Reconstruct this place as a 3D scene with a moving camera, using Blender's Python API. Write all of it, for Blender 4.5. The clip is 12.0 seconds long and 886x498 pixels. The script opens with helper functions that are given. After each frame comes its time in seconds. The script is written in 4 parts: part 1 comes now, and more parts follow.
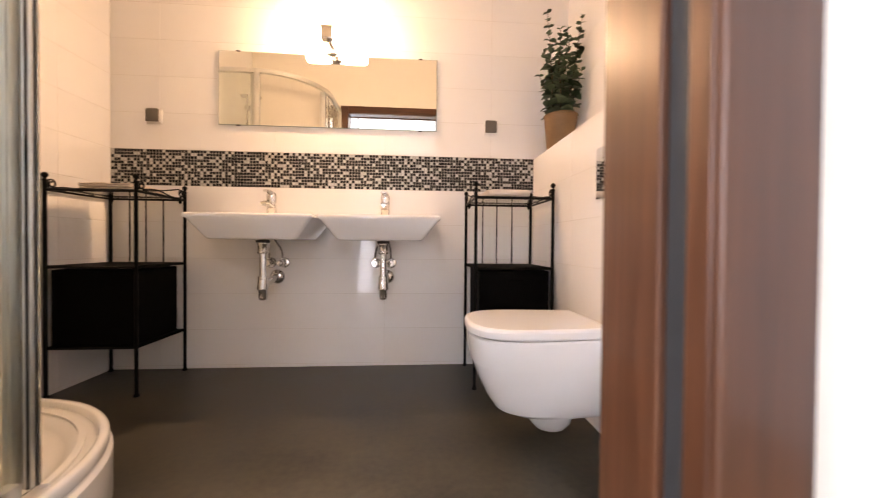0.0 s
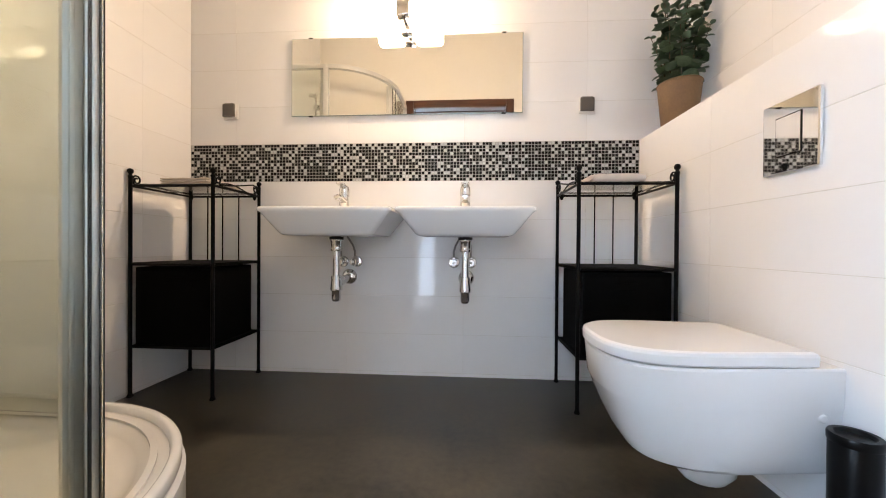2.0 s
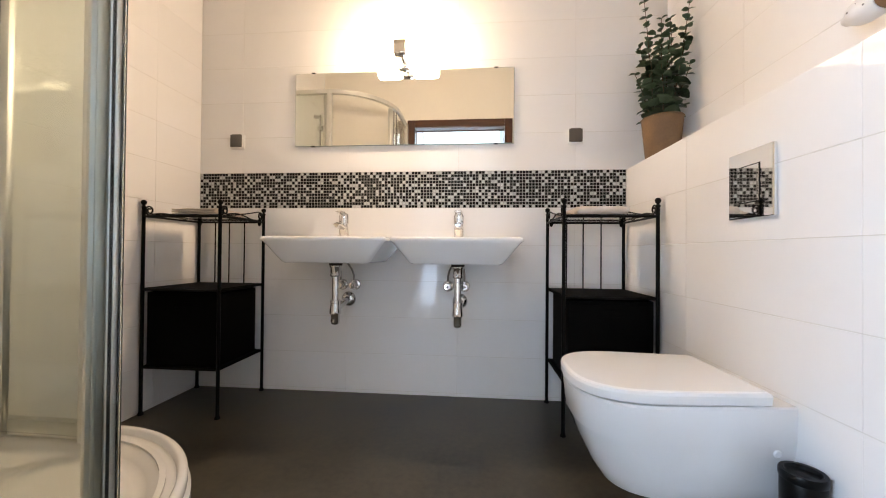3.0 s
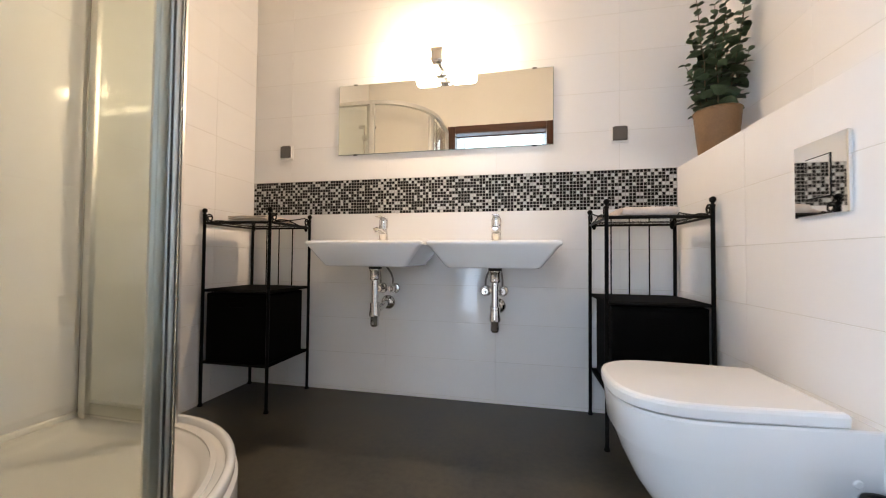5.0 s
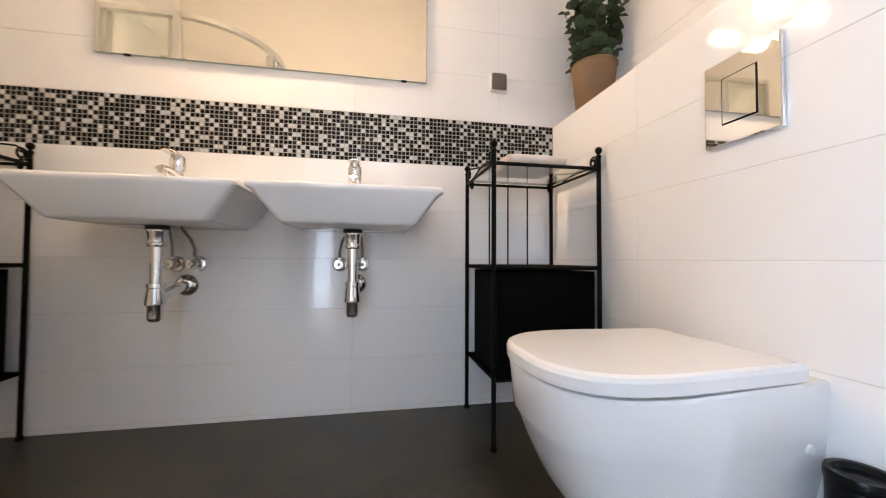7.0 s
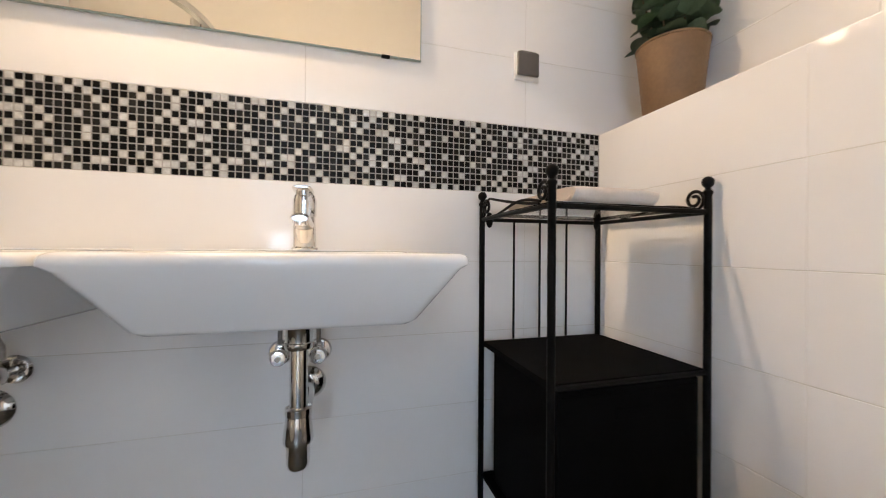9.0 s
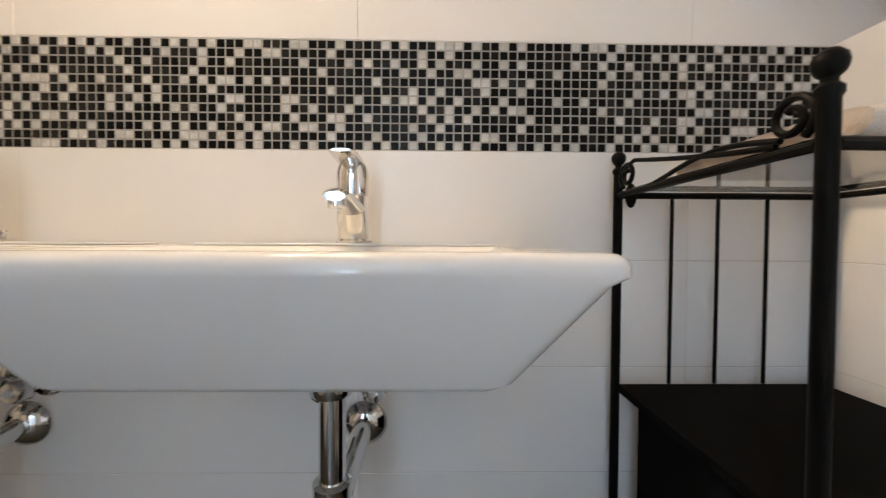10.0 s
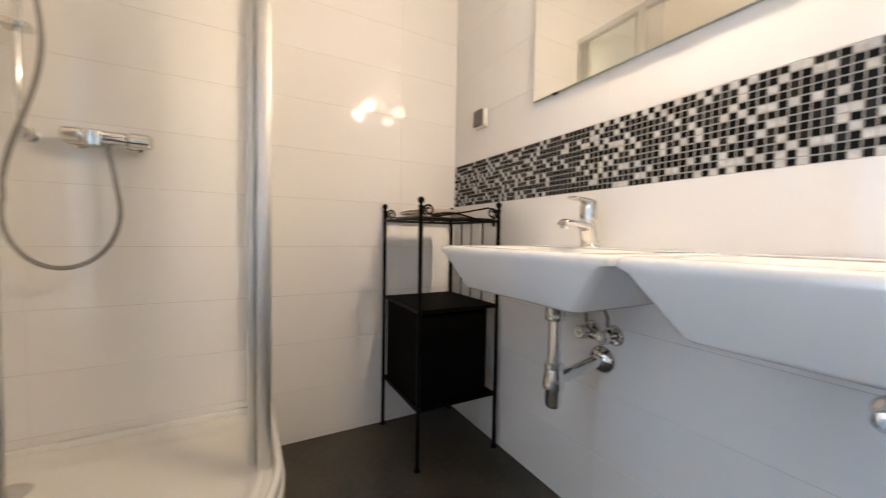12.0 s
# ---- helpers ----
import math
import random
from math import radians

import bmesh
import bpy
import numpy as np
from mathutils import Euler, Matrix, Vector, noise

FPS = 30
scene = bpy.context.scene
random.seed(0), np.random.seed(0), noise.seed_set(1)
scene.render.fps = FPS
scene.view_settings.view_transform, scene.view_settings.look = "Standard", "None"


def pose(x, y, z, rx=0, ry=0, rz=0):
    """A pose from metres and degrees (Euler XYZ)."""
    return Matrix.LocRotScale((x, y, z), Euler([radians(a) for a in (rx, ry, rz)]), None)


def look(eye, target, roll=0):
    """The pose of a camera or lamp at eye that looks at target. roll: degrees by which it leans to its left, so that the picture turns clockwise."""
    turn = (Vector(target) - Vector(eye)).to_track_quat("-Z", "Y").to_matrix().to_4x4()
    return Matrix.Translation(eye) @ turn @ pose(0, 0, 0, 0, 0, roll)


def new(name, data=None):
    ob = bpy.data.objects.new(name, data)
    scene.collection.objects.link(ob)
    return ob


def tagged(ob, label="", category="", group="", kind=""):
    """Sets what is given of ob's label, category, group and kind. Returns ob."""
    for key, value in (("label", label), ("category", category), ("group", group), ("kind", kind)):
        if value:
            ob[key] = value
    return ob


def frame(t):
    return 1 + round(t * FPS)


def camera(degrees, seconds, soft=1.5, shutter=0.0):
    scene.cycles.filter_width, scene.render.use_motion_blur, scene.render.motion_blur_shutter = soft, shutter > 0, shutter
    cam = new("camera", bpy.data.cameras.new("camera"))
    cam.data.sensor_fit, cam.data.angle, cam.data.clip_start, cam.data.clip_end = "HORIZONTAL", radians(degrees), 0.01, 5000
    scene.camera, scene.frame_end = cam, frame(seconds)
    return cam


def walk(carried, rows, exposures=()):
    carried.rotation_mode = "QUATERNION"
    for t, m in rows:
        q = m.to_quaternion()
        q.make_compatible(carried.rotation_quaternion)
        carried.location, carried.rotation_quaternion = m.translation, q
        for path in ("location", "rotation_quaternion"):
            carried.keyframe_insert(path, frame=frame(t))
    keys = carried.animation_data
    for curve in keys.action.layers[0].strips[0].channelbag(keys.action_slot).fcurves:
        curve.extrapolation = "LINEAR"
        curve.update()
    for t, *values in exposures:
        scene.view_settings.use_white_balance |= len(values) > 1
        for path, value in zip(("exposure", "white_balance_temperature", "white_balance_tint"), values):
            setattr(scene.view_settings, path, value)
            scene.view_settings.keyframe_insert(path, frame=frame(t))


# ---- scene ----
cam = camera(101.5, 12.0, soft=1.05, shutter=0.3)
PATH = [
    (0, (0.129, 0.029, 0.772), (0.28, 2.023, 0.746), 0.5),
    (0.5, (0.007, 0.117, 0.755), (-0.063, 2.116, 0.721), 0.5),
    (0.8, (-0.03, 0.171, 0.719), (-0.148, 2.167, 0.692), 0.4),
    (1, (-0.054, 0.197, 0.72), (-0.177, 2.193, 0.686), 0.5),
    (1.5, (-0.054, 0.274, 0.692), (-0.192, 2.269, 0.68), 0.5),
    (2, (-0.044, 0.289, 0.739), (-0.179, 2.285, 0.726), 0.4),
    (2.5, (-0.011, 0.262, 0.787), (-0.156, 2.257, 0.795), 0.5),
    (3, (0.029, 0.204, 0.848), (-0.141, 2.196, 0.867), 0.5),
    (3.2, (0.041, 0.179, 0.844), (-0.144, 2.171, 0.881), 0.5),
    (4.8, (0.075, 0.145, 0.842), (-0.324, 2.104, 0.898), 0.5),
    (5, (0.065, 0.212, 0.835), (-0.344, 2.169, 0.887), 0.5),
    (5.5, (0.044, 0.388, 0.801), (-0.362, 2.345, 0.858), 0.6),
    (6, (0.065, 0.487, 0.742), (-0.262, 2.459, 0.801), 0.7),
    (6.5, (0.046, 0.579, 0.68), (0.056, 2.578, 0.745), 0.5),
    (7, (0.028, 0.693, 0.674), (0.399, 2.658, 0.731), 0.3),
    (7.2, (0.035, 0.732, 0.674), (0.475, 2.681, 0.751), 0.4),
    (8.8, (-0.003, 1.18, 0.922), (0.554, 3.1, 0.947), 0.3),
    (9, (0.032, 1.279, 0.929), (0.574, 3.204, 0.933), 0.4),
    (9.3, (0.046, 1.407, 0.929), (0.526, 3.349, 0.949), 0.1),
    (9.5, (0.058, 1.482, 0.932), (0.436, 3.446, 0.934), 0.3),
    (10, (0.095, 1.608, 0.932), (0.125, 3.607, 0.886), 0.3),
    (10.5, (0.064, 1.61, 0.908), (-0.3, 3.575, 0.833), 0.7),
    (11, (0.054, 1.505, 0.946), (-0.856, 3.284, 0.869), 0.8),
    (11.2, (0.055, 1.470, 0.952), (-1.062, 3.125, 0.857), 0.7),
    (11.5, (0.046, 1.43, 0.936), (-1.358, 2.851, 0.855), 0.9),
    (11.6, (0.044, 1.412, 0.938), (-1.438, 2.752, 0.853), 0.9),
    (12, (0.045, 1.325, 0.952), (-1.709, 2.283, 0.881), 1.0),
]
walk(cam, [(t, look(eye, target, roll)) for t, eye, target, roll in PATH],
     [(0.0, 0.06, 9000, 30), (0.5, 0.02, 7000, 17), (1.5, 0.10, 6850, 15), (3.0, -0.12, 6850, 15), (5.5, -0.13, 6700, 14), (6.0, -0.04, 6750, 14), (7.0, 0.04, 6950, 17), (9.0, -0.15, 6750, 14), (9.5, -0.13, 6800, 14), (10.0, -0.38, 6850, 12), (10.5, -0.25, 7050, 15), (11.0, -0.36, 7200, 16), (12.0, -0.04, 6350, 13)])


# ---- light ----
scene.view_settings.exposure = 0.0
world = bpy.data.worlds.new("sky")
scene.world = world
world.use_nodes = True
sky = world.node_tree.nodes.new("ShaderNodeTexSky")
sky.sky_type, sky.sun_disc, sky.sun_elevation, sky.sun_rotation = "NISHITA", False, radians(38), radians(200)
world.node_tree.nodes["Background"].inputs["Strength"].default_value = 0.12
world.node_tree.links.new(sky.outputs[0], world.node_tree.nodes["Background"].inputs[0])

LAMP = 28.0        # glow of the two glass shades
BULB = 13.8        # each of the two bulbs in them
DAY = 3.0         # daylight through the hall window
day = new("daylight", bpy.data.lights.new("daylight", "AREA"))
day.data.shape, day.data.size, day.data.size_y = "RECTANGLE", 1.15, 0.8
day.data.energy, day.data.color = DAY, (0.62, 0.82, 1.0)
day.matrix_world = look((-0.19, -1.27, 2.41), (-0.20, 1.0, 1.2))

# added bluish fill from the unseen west end of the hall, no known window
hall_fill = new("hall_fill_light", bpy.data.lights.new("hall_fill_light", "AREA"))
hall_fill.data.shape, hall_fill.data.size, hall_fill.data.size_y = "RECTANGLE", 1.0, 1.6
hall_fill.data.energy, hall_fill.data.color = 188.0, (0.52, 0.73, 1.0)
hall_fill.matrix_world = look((-2.21, -0.50, 1.45), (1.0, -0.35, 1.2))
for bulb_x in (-0.507, -0.277):
    bulb = new("bulb", bpy.data.lights.new("bulb", "POINT"))
    bulb.data.energy, bulb.data.color, bulb.data.shadow_soft_size = BULB, (1.0, 0.765, 0.515), 0.022
    bulb.matrix_world = pose(bulb_x, 2.196, 1.992)

# plan: back wall y=2.34, shower wall x=-1.69, low toilet wall x=0.89 with a ledge at 1.33, upper toilet wall x=1.11
BACK, WEST, EAST, EAST_UP, LEDGE = 2.34, -1.69, 0.89, 1.11, 1.33
SOUTH, HALL_N, HALL_S, CEIL = 0.44, 0.300, -1.25, 3.35
DOOR_W, DOOR_E, DOOR_H = -0.64, 0.355, 2.24
ROW, COL, ROW0, COL0 = 0.2185, 0.672, 0.0195, -0.066


# ---- materials ----
def material(name, colour, rough=0.5, metal=0.0, coat=0.0, vary=0.0, scale=8.0, bump=0.0, bump_scale=60.0, rough_vary=0.0, tint=None, island=0.0, spec=0.5):
    m = bpy.data.materials.new(name)
    m.use_nodes = True
    n, l = m.node_tree.nodes, m.node_tree.links
    b = n["Principled BSDF"]
    b.inputs["Base Color"].default_value = (*colour, 1)
    b.inputs["Roughness"].default_value = rough
    b.inputs["Metallic"].default_value = metal
    b.inputs["Coat Weight"].default_value = coat
    b.inputs["Coat Roughness"].default_value = 0.03
    b.inputs["Specular IOR Level"].default_value = spec
    co = n.new("ShaderNodeTexCoord")
    if vary or rough_vary:
        big = n.new("ShaderNodeTexNoise")
        big.inputs["Scale"].default_value, big.inputs["Detail"].default_value = scale, 6
        fine = n.new("ShaderNodeTexNoise")
        fine.inputs["Scale"].default_value, fine.inputs["Detail"].default_value = scale * 11, 4
        l.new(co.outputs["Object"], big.inputs["Vector"])
        l.new(co.outputs["Object"], fine.inputs["Vector"])
        mix = n.new("ShaderNodeMath")
        mix.operation = "MULTIPLY_ADD"
        mix.inputs[1].default_value = 0.35
        l.new(fine.outputs["Fac"], mix.inputs[0])
        half = n.new("ShaderNodeMath")
        half.operation = "MULTIPLY"
        half.inputs[1].default_value = 0.65
        l.new(big.outputs["Fac"], half.inputs[0])
        l.new(half.outputs[0], mix.inputs[2])
        if vary:
            ramp = n.new("ShaderNodeValToRGB")
            dark = [c * (1 - vary) for c in colour]
            light = [min(1, c * (1 + vary)) for c in (tint or colour)]
            ramp.color_ramp.elements[0].position, ramp.color_ramp.elements[0].color = 0.3, (*dark, 1)
            ramp.color_ramp.elements[1].position, ramp.color_ramp.elements[1].color = 0.7, (*light, 1)
            l.new(mix.outputs[0], ramp.inputs[0])
            l.new(ramp.outputs[0], b.inputs["Base Color"])
            if island:
                oi = n.new("ShaderNodeObjectInfo")
                hsv = n.new("ShaderNodeHueSaturation")
                r = n.new("ShaderNodeMapRange")
                r.inputs[3].default_value, r.inputs[4].default_value = 1 - island, 1 + island
                l.new(oi.outputs["Random"], r.inputs[0])
                l.new(r.outputs[0], hsv.inputs["Value"])
                l.new(ramp.outputs[0], hsv.inputs["Color"])
                l.new(hsv.outputs[0], b.inputs["Base Color"])
        if rough_vary:
            r = n.new("ShaderNodeMapRange")
            r.inputs[1].default_value, r.inputs[2].default_value = 0.3, 0.7
            r.inputs[3].default_value, r.inputs[4].default_value = max(0, rough - rough_vary), min(1, rough + rough_vary)
            l.new(mix.outputs[0], r.inputs[0])
            l.new(r.outputs[0], b.inputs["Roughness"])
    if bump:
        tex = n.new("ShaderNodeTexNoise")
        tex.inputs["Scale"].default_value, tex.inputs["Detail"].default_value = bump_scale, 3
        l.new(co.outputs["Object"], tex.inputs["Vector"])
        bp = n.new("ShaderNodeBump")
        bp.inputs["Strength"].default_value, bp.inputs["Distance"].default_value = bump, 0.002
        l.new(tex.outputs["Fac"], bp.inputs["Height"])
        l.new(bp.outputs[0], b.inputs["Normal"])
    return m


def wood_material(name, dark, light, axis, rough=0.35):
    m = material(name, dark, rough, coat=0.25)
    n, l = m.node_tree.nodes, m.node_tree.links
    b = n["Principled BSDF"]
    co = n.new("ShaderNodeTexCoord")
    mp = n.new("ShaderNodeMapping")
    mp.inputs["Scale"].default_value = [3 if i == axis else 60 for i in range(3)]
    tex = n.new("ShaderNodeTexNoise")
    tex.inputs["Scale"].default_value, tex.inputs["Detail"].default_value, tex.inputs["Distortion"].default_value = 1.0, 8, 0.6
    ramp = n.new("ShaderNodeValToRGB")
    ramp.color_ramp.elements[0].position, ramp.color_ramp.elements[0].color = 0.3, (*dark, 1)
    ramp.color_ramp.elements[1].position, ramp.color_ramp.elements[1].color = 0.72, (*light, 1)
    bp = n.new("ShaderNodeBump")
    bp.inputs["Strength"].default_value, bp.inputs["Distance"].default_value = 0.15, 0.001
    l.new(co.outputs["Object"], mp.inputs[0])
    l.new(mp.outputs[0], tex.inputs[0])
    l.new(tex.outputs["Fac"], ramp.inputs[0])
    l.new(ramp.outputs[0], b.inputs["Base Color"])
    l.new(tex.outputs["Fac"], bp.inputs["Height"])
    l.new(bp.outputs[0], b.inputs["Normal"])
    return m


def glass_material(name, colour, rough=0.0):
    m = material(name, colour, rough)
    b = m.node_tree.nodes["Principled BSDF"]
    b.inputs["Transmission Weight"].default_value = 1.0
    b.inputs["IOR"].default_value = 1.3
    return m


def glow_material(name, colour, strength):
    m = material(name, (0.9, 0.88, 0.84), 0.3)
    b = m.node_tree.nodes["Principled BSDF"]
    b.inputs["Emission Color"].default_value = (*colour, 1)
    b.inputs["Emission Strength"].default_value = strength
    return m


TILE = material("white_glazed_tile", (0.85, 0.84, 0.83), 0.05, vary=0.012, scale=3, bump=0.02, bump_scale=7, rough_vary=0.02, island=0.012)
GROUT = material("pale_grout", (0.66, 0.63, 0.58), 0.9, vary=0.12, scale=12, bump=0.3, bump_scale=300)
PAINT = material("cream_wall_paint", (0.87, 0.84, 0.78), 0.75, vary=0.02, scale=2, bump=0.06, bump_scale=160)
HALLPAINT = material("white_wall_paint", (0.74, 0.74, 0.74), 0.75, vary=0.02, scale=2, bump=0.06, bump_scale=160)
FLOOR = material("dark_stone_floor", (0.026, 0.024, 0.018), 0.42, vary=0.55, scale=3.4, tint=(0.062, 0.054, 0.041), bump=0.02, bump_scale=60, rough_vary=0.14, spec=0.52)
MOSGROUT = material("mosaic_grout", (0.39, 0.375, 0.35), 0.85, vary=0.1, scale=40)
MOSBLACK = material("black_glass_mosaic", (0.004, 0.004, 0.004), 0.28, vary=0.4, scale=60, island=0.4, spec=0.10)
MOSGREY = material("charcoal_glass_mosaic", (0.016, 0.015, 0.014), 0.28, vary=0.35, scale=60, island=0.35, spec=0.14)
MOSLIGHT = material("pale_stone_mosaic", (0.56, 0.56, 0.55), 0.25, vary=0.28, scale=70, island=0.15)
CERAMIC = material("white_sanitary_ceramic", (0.84, 0.84, 0.84), 0.06, coat=0.3, vary=0.008, scale=2)
LIDPLASTIC = material("white_lid_plastic", (0.84, 0.84, 0.84), 0.14, vary=0.008, scale=3)
ACRYLIC = material("white_acrylic", (0.80, 0.79, 0.76), 0.16, vary=0.02, scale=5)
CHROME = material("chrome", (0.74, 0.73, 0.715), 0.08, metal=1.0, rough_vary=0.04, scale=20)
ALU = material("satin_aluminium", (0.72, 0.72, 0.70), 0.44, metal=1.0, vary=0.06, scale=14, rough_vary=0.06)
BRAID = material("braided_steel", (0.30, 0.29, 0.28), 0.38, metal=1.0, vary=0.25, scale=60, bump=0.6, bump_scale=500)
RUBBER = material("black_rubber", (0.015, 0.015, 0.015), 0.6, vary=0.2, scale=40)
IRON = material("black_powder_coated_steel", (0.004, 0.004, 0.004), 0.42, vary=0.2, scale=50, bump=0.15, bump_scale=500, spec=0.10)
BLACKBOARD = material("black_painted_board", (0.003, 0.003, 0.003), 0.6, vary=0.25, scale=20, bump=0.1, bump_scale=300, spec=0.025)
WOOD_Z = wood_material("brown_wood_upright", (0.050, 0.016, 0.007), (0.095, 0.033, 0.015), 2)
WOOD_X = wood_material("brown_wood_across", (0.050, 0.016, 0.007), (0.095, 0.033, 0.015), 0)
MIRROR = material("mirror_silver", (0.93, 0.94, 0.92), 0.0, metal=1.0)
MIRROREDGE = material("mirror_glass_edge", (0.35, 0.42, 0.38), 0.15)
PLATE = material("polished_chrome_plate", (0.80, 0.80, 0.79), 0.03, metal=1.0)
SOCKETWHITE = material("white_socket_plastic", (0.80, 0.79, 0.77), 0.3, vary=0.01, scale=10)
SOCKETGREY = material("grey_brown_socket_lid", (0.105, 0.093, 0.083), 0.35, vary=0.08, scale=20)
GLASS = glass_material("shower_glass", (0.950, 0.975, 0.950))
SHELFGLASS = glass_material("clear_shelf_glass", (0.96, 0.98, 0.97))
SHADE = glow_material("lit_opal_glass", (1.0, 0.765, 0.515), LAMP)
TOWEL = material("cream_terry_cloth", (0.69, 0.61, 0.54), 0.95, vary=0.10, scale=25, bump=0.9, bump_scale=420)
POT = material("brown_ceramic_pot", (0.20, 0.115, 0.055), 0.55, vary=0.22, scale=9, bump=0.2, bump_scale=90)
SOIL = material("potting_soil", (0.03, 0.022, 0.015), 0.95, vary=0.4, scale=60, bump=1.0, bump_scale=150)
LEAF = material("eucalyptus_leaf", (0.080, 0.140, 0.082), 0.40, vary=0.35, scale=30, tint=(0.125, 0.19, 0.12), island=0.35)
STEM = material("brown_stem", (0.10, 0.07, 0.04), 0.7, vary=0.2, scale=60)
BINBLACK = material("black_plastic", (0.004, 0.004, 0.004), 0.3, vary=0.2, scale=30, spec=0.14)
HALLFLOOR = material("hall_wood_floor", (0.33, 0.22, 0.13), 0.35, vary=0.2, scale=6)
DOORGLOW = glow_material("daylight_beyond_panel", (0.58, 0.76, 1.0), 9.0)
SKYGLOW = glow_material("daylight_beyond_glass", (0.74, 0.92, 1.0), 1.25)


# ---- mesh helpers ----
def box(bm, x0, x1, y0, y1, z0, z1, bevel=0.0, segs=2):
    m = Matrix.Translation(((x0 + x1) / 2, (y0 + y1) / 2, (z0 + z1) / 2)) @ Matrix.Diagonal((x1 - x0, y1 - y0, z1 - z0, 1))
    made = bmesh.ops.create_cube(bm, size=1.0, matrix=m)
    if bevel:
        edges = list({e for v in made["verts"] for e in v.link_edges})
        bmesh.ops.bevel(bm, geom=edges, offset=bevel, segments=segs, affect="EDGES", profile=0.5)
    return bm


def boxed(*a, **k):
    return box(bmesh.new(), *a, **k)


def tube(bm, points, radius, sides=12, caps=True):
    """A round bar through the points; radius is one number or one for each point."""
    pts = [Vector(p) for p in points]
    rad = radius if isinstance(radius, (list, tuple)) else [radius] * len(pts)
    rings, ref = [], None
    for i, p in enumerate(pts):
        d = (pts[min(i + 1, len(pts) - 1)] - pts[max(i - 1, 0)]).normalized()
        if ref is None:
            ref = d.orthogonal().normalized()
        ref = (ref - d * ref.dot(d)).normalized()
        side = d.cross(ref)
        rings.append([bm.verts.new(p + rad[i] * (math.cos(a) * ref + math.sin(a) * side)) for a in [2 * math.pi * k / sides for k in range(sides)]])
    for a, b in zip(rings, rings[1:]):
        for k in range(sides):
            bm.faces.new((a[k], a[(k + 1) % sides], b[(k + 1) % sides], b[k]))
    if caps:
        bm.faces.new(rings[0][::-1])
        bm.faces.new(rings[-1])
    return bm


def tubed(points, radius, sides=12):
    return tube(bmesh.new(), points, radius, sides)


def lathe(bm, profile, centre=(0, 0, 0), sides=32):
    """A turned body: profile is (radius, height) from bottom to top."""
    c = Vector(centre)
    rings = []
    for r, h in profile:
        if r < 1e-5:
            rings.append([bm.verts.new(c + Vector((0, 0, h)))])
        else:
            rings.append([bm.verts.new(c + Vector((r * math.cos(a), r * math.sin(a), h))) for a in [2 * math.pi * k / sides for k in range(sides)]])
    for a, b in zip(rings, rings[1:]):
        for k in range(sides):
            j = (k + 1) % sides
            if len(a) == 1 and len(b) == 1:
                continue
            if len(a) == 1:
                bm.faces.new((a[0], b[j], b[k]))
            elif len(b) == 1:
                bm.faces.new((a[k], a[j], b[0]))
            else:
                bm.faces.new((a[k], a[j], b[j], b[k]))
    return bm


def loft(bm, rings, cap_start=True, cap_end=True):
    """Skins closed rings that all have the same number of points."""
    vs = [[bm.verts.new(p) for p in ring] for ring in rings]
    n = len(vs[0])
    for a, b in zip(vs, vs[1:]):
        for k in range(n):
            bm.faces.new((a[k], a[(k + 1) % n], b[(k + 1) % n], b[k]))
    if cap_start:
        bm.faces.new(vs[0][::-1])
    if cap_end:
        bm.faces.new(vs[-1])
    return bm


def rounded(x0, x1, y0, y1, z, r, n=6):
    """A rectangle with round corners, as a ring of points."""
    out = []
    for cx, cy, a0 in ((x1 - r, y1 - r, 0), (x0 + r, y1 - r, 90), (x0 + r, y0 + r, 180), (x1 - r, y0 + r, 270)):
        for k in range(n + 1):
            a = radians(a0 + 90 * k / n)
            out.append((cx + r * math.cos(a), cy + r * math.sin(a), z))
    return out


def link(name, bm, mat, smooth=False, angle=40):
    bmesh.ops.recalc_face_normals(bm, faces=bm.faces[:])
    me = bpy.data.meshes.new(name)
    if smooth:
        for f in bm.faces:
            f.smooth = True
        for e in bm.edges:
            if len(e.link_faces) == 2 and e.calc_face_angle(0) > radians(angle):
                e.smooth = False
    bm.to_mesh(me)
    bm.free()
    me.materials.append(mat)
    return new(name, me)


def part(name, bm, mat, parent, label="", smooth=False, angle=40):
    ob = link(name, bm, mat, smooth, angle)
    ob.parent = parent
    if label:
        tagged(ob, label)
    return ob


def thing(name, label, category, group="", at=(0, 0, 0)):
    ob = new(name)
    ob.empty_display_size = 0.05
    ob.location = at
    return tagged(ob, label, category, group)


def structure(name, bm, mat, label, category, smooth=False):
    return tagged(link(name, bm, mat, smooth), label, category, kind="structure")


# ---- setting ----
floor = structure("floor", boxed(WEST - 0.2, 1.4, 0.30, BACK + 0.2, -0.10, 0.0), FLOOR, "dark grey brown stone bathroom floor, matt and mottled", "floor")
structure("floor_hall", boxed(-2.2, 1.6, HALL_S - 0.2, 0.30, -0.10, 0.0), HALLFLOOR, "brown wooden floor of the hall", "floor")
structure("ceiling", boxed(WEST - 0.2, 1.4, HALL_N, BACK + 0.2, CEIL, CEIL + 0.1), PAINT, "plain white ceiling of the bathroom", "ceiling")
structure("ceiling_hall", boxed(-2.2, 1.6, HALL_S - 0.2, HALL_N, 3.0, 3.1), HALLPAINT, "plain white ceiling of the hall", "ceiling")
wall_north = structure("wall_north", boxed(WEST - 0.2, 1.4, BACK + 0.0009, BACK + 0.2, 0, CEIL), GROUT, "white tiled wall with a black mosaic band behind the washbasins", "wall")
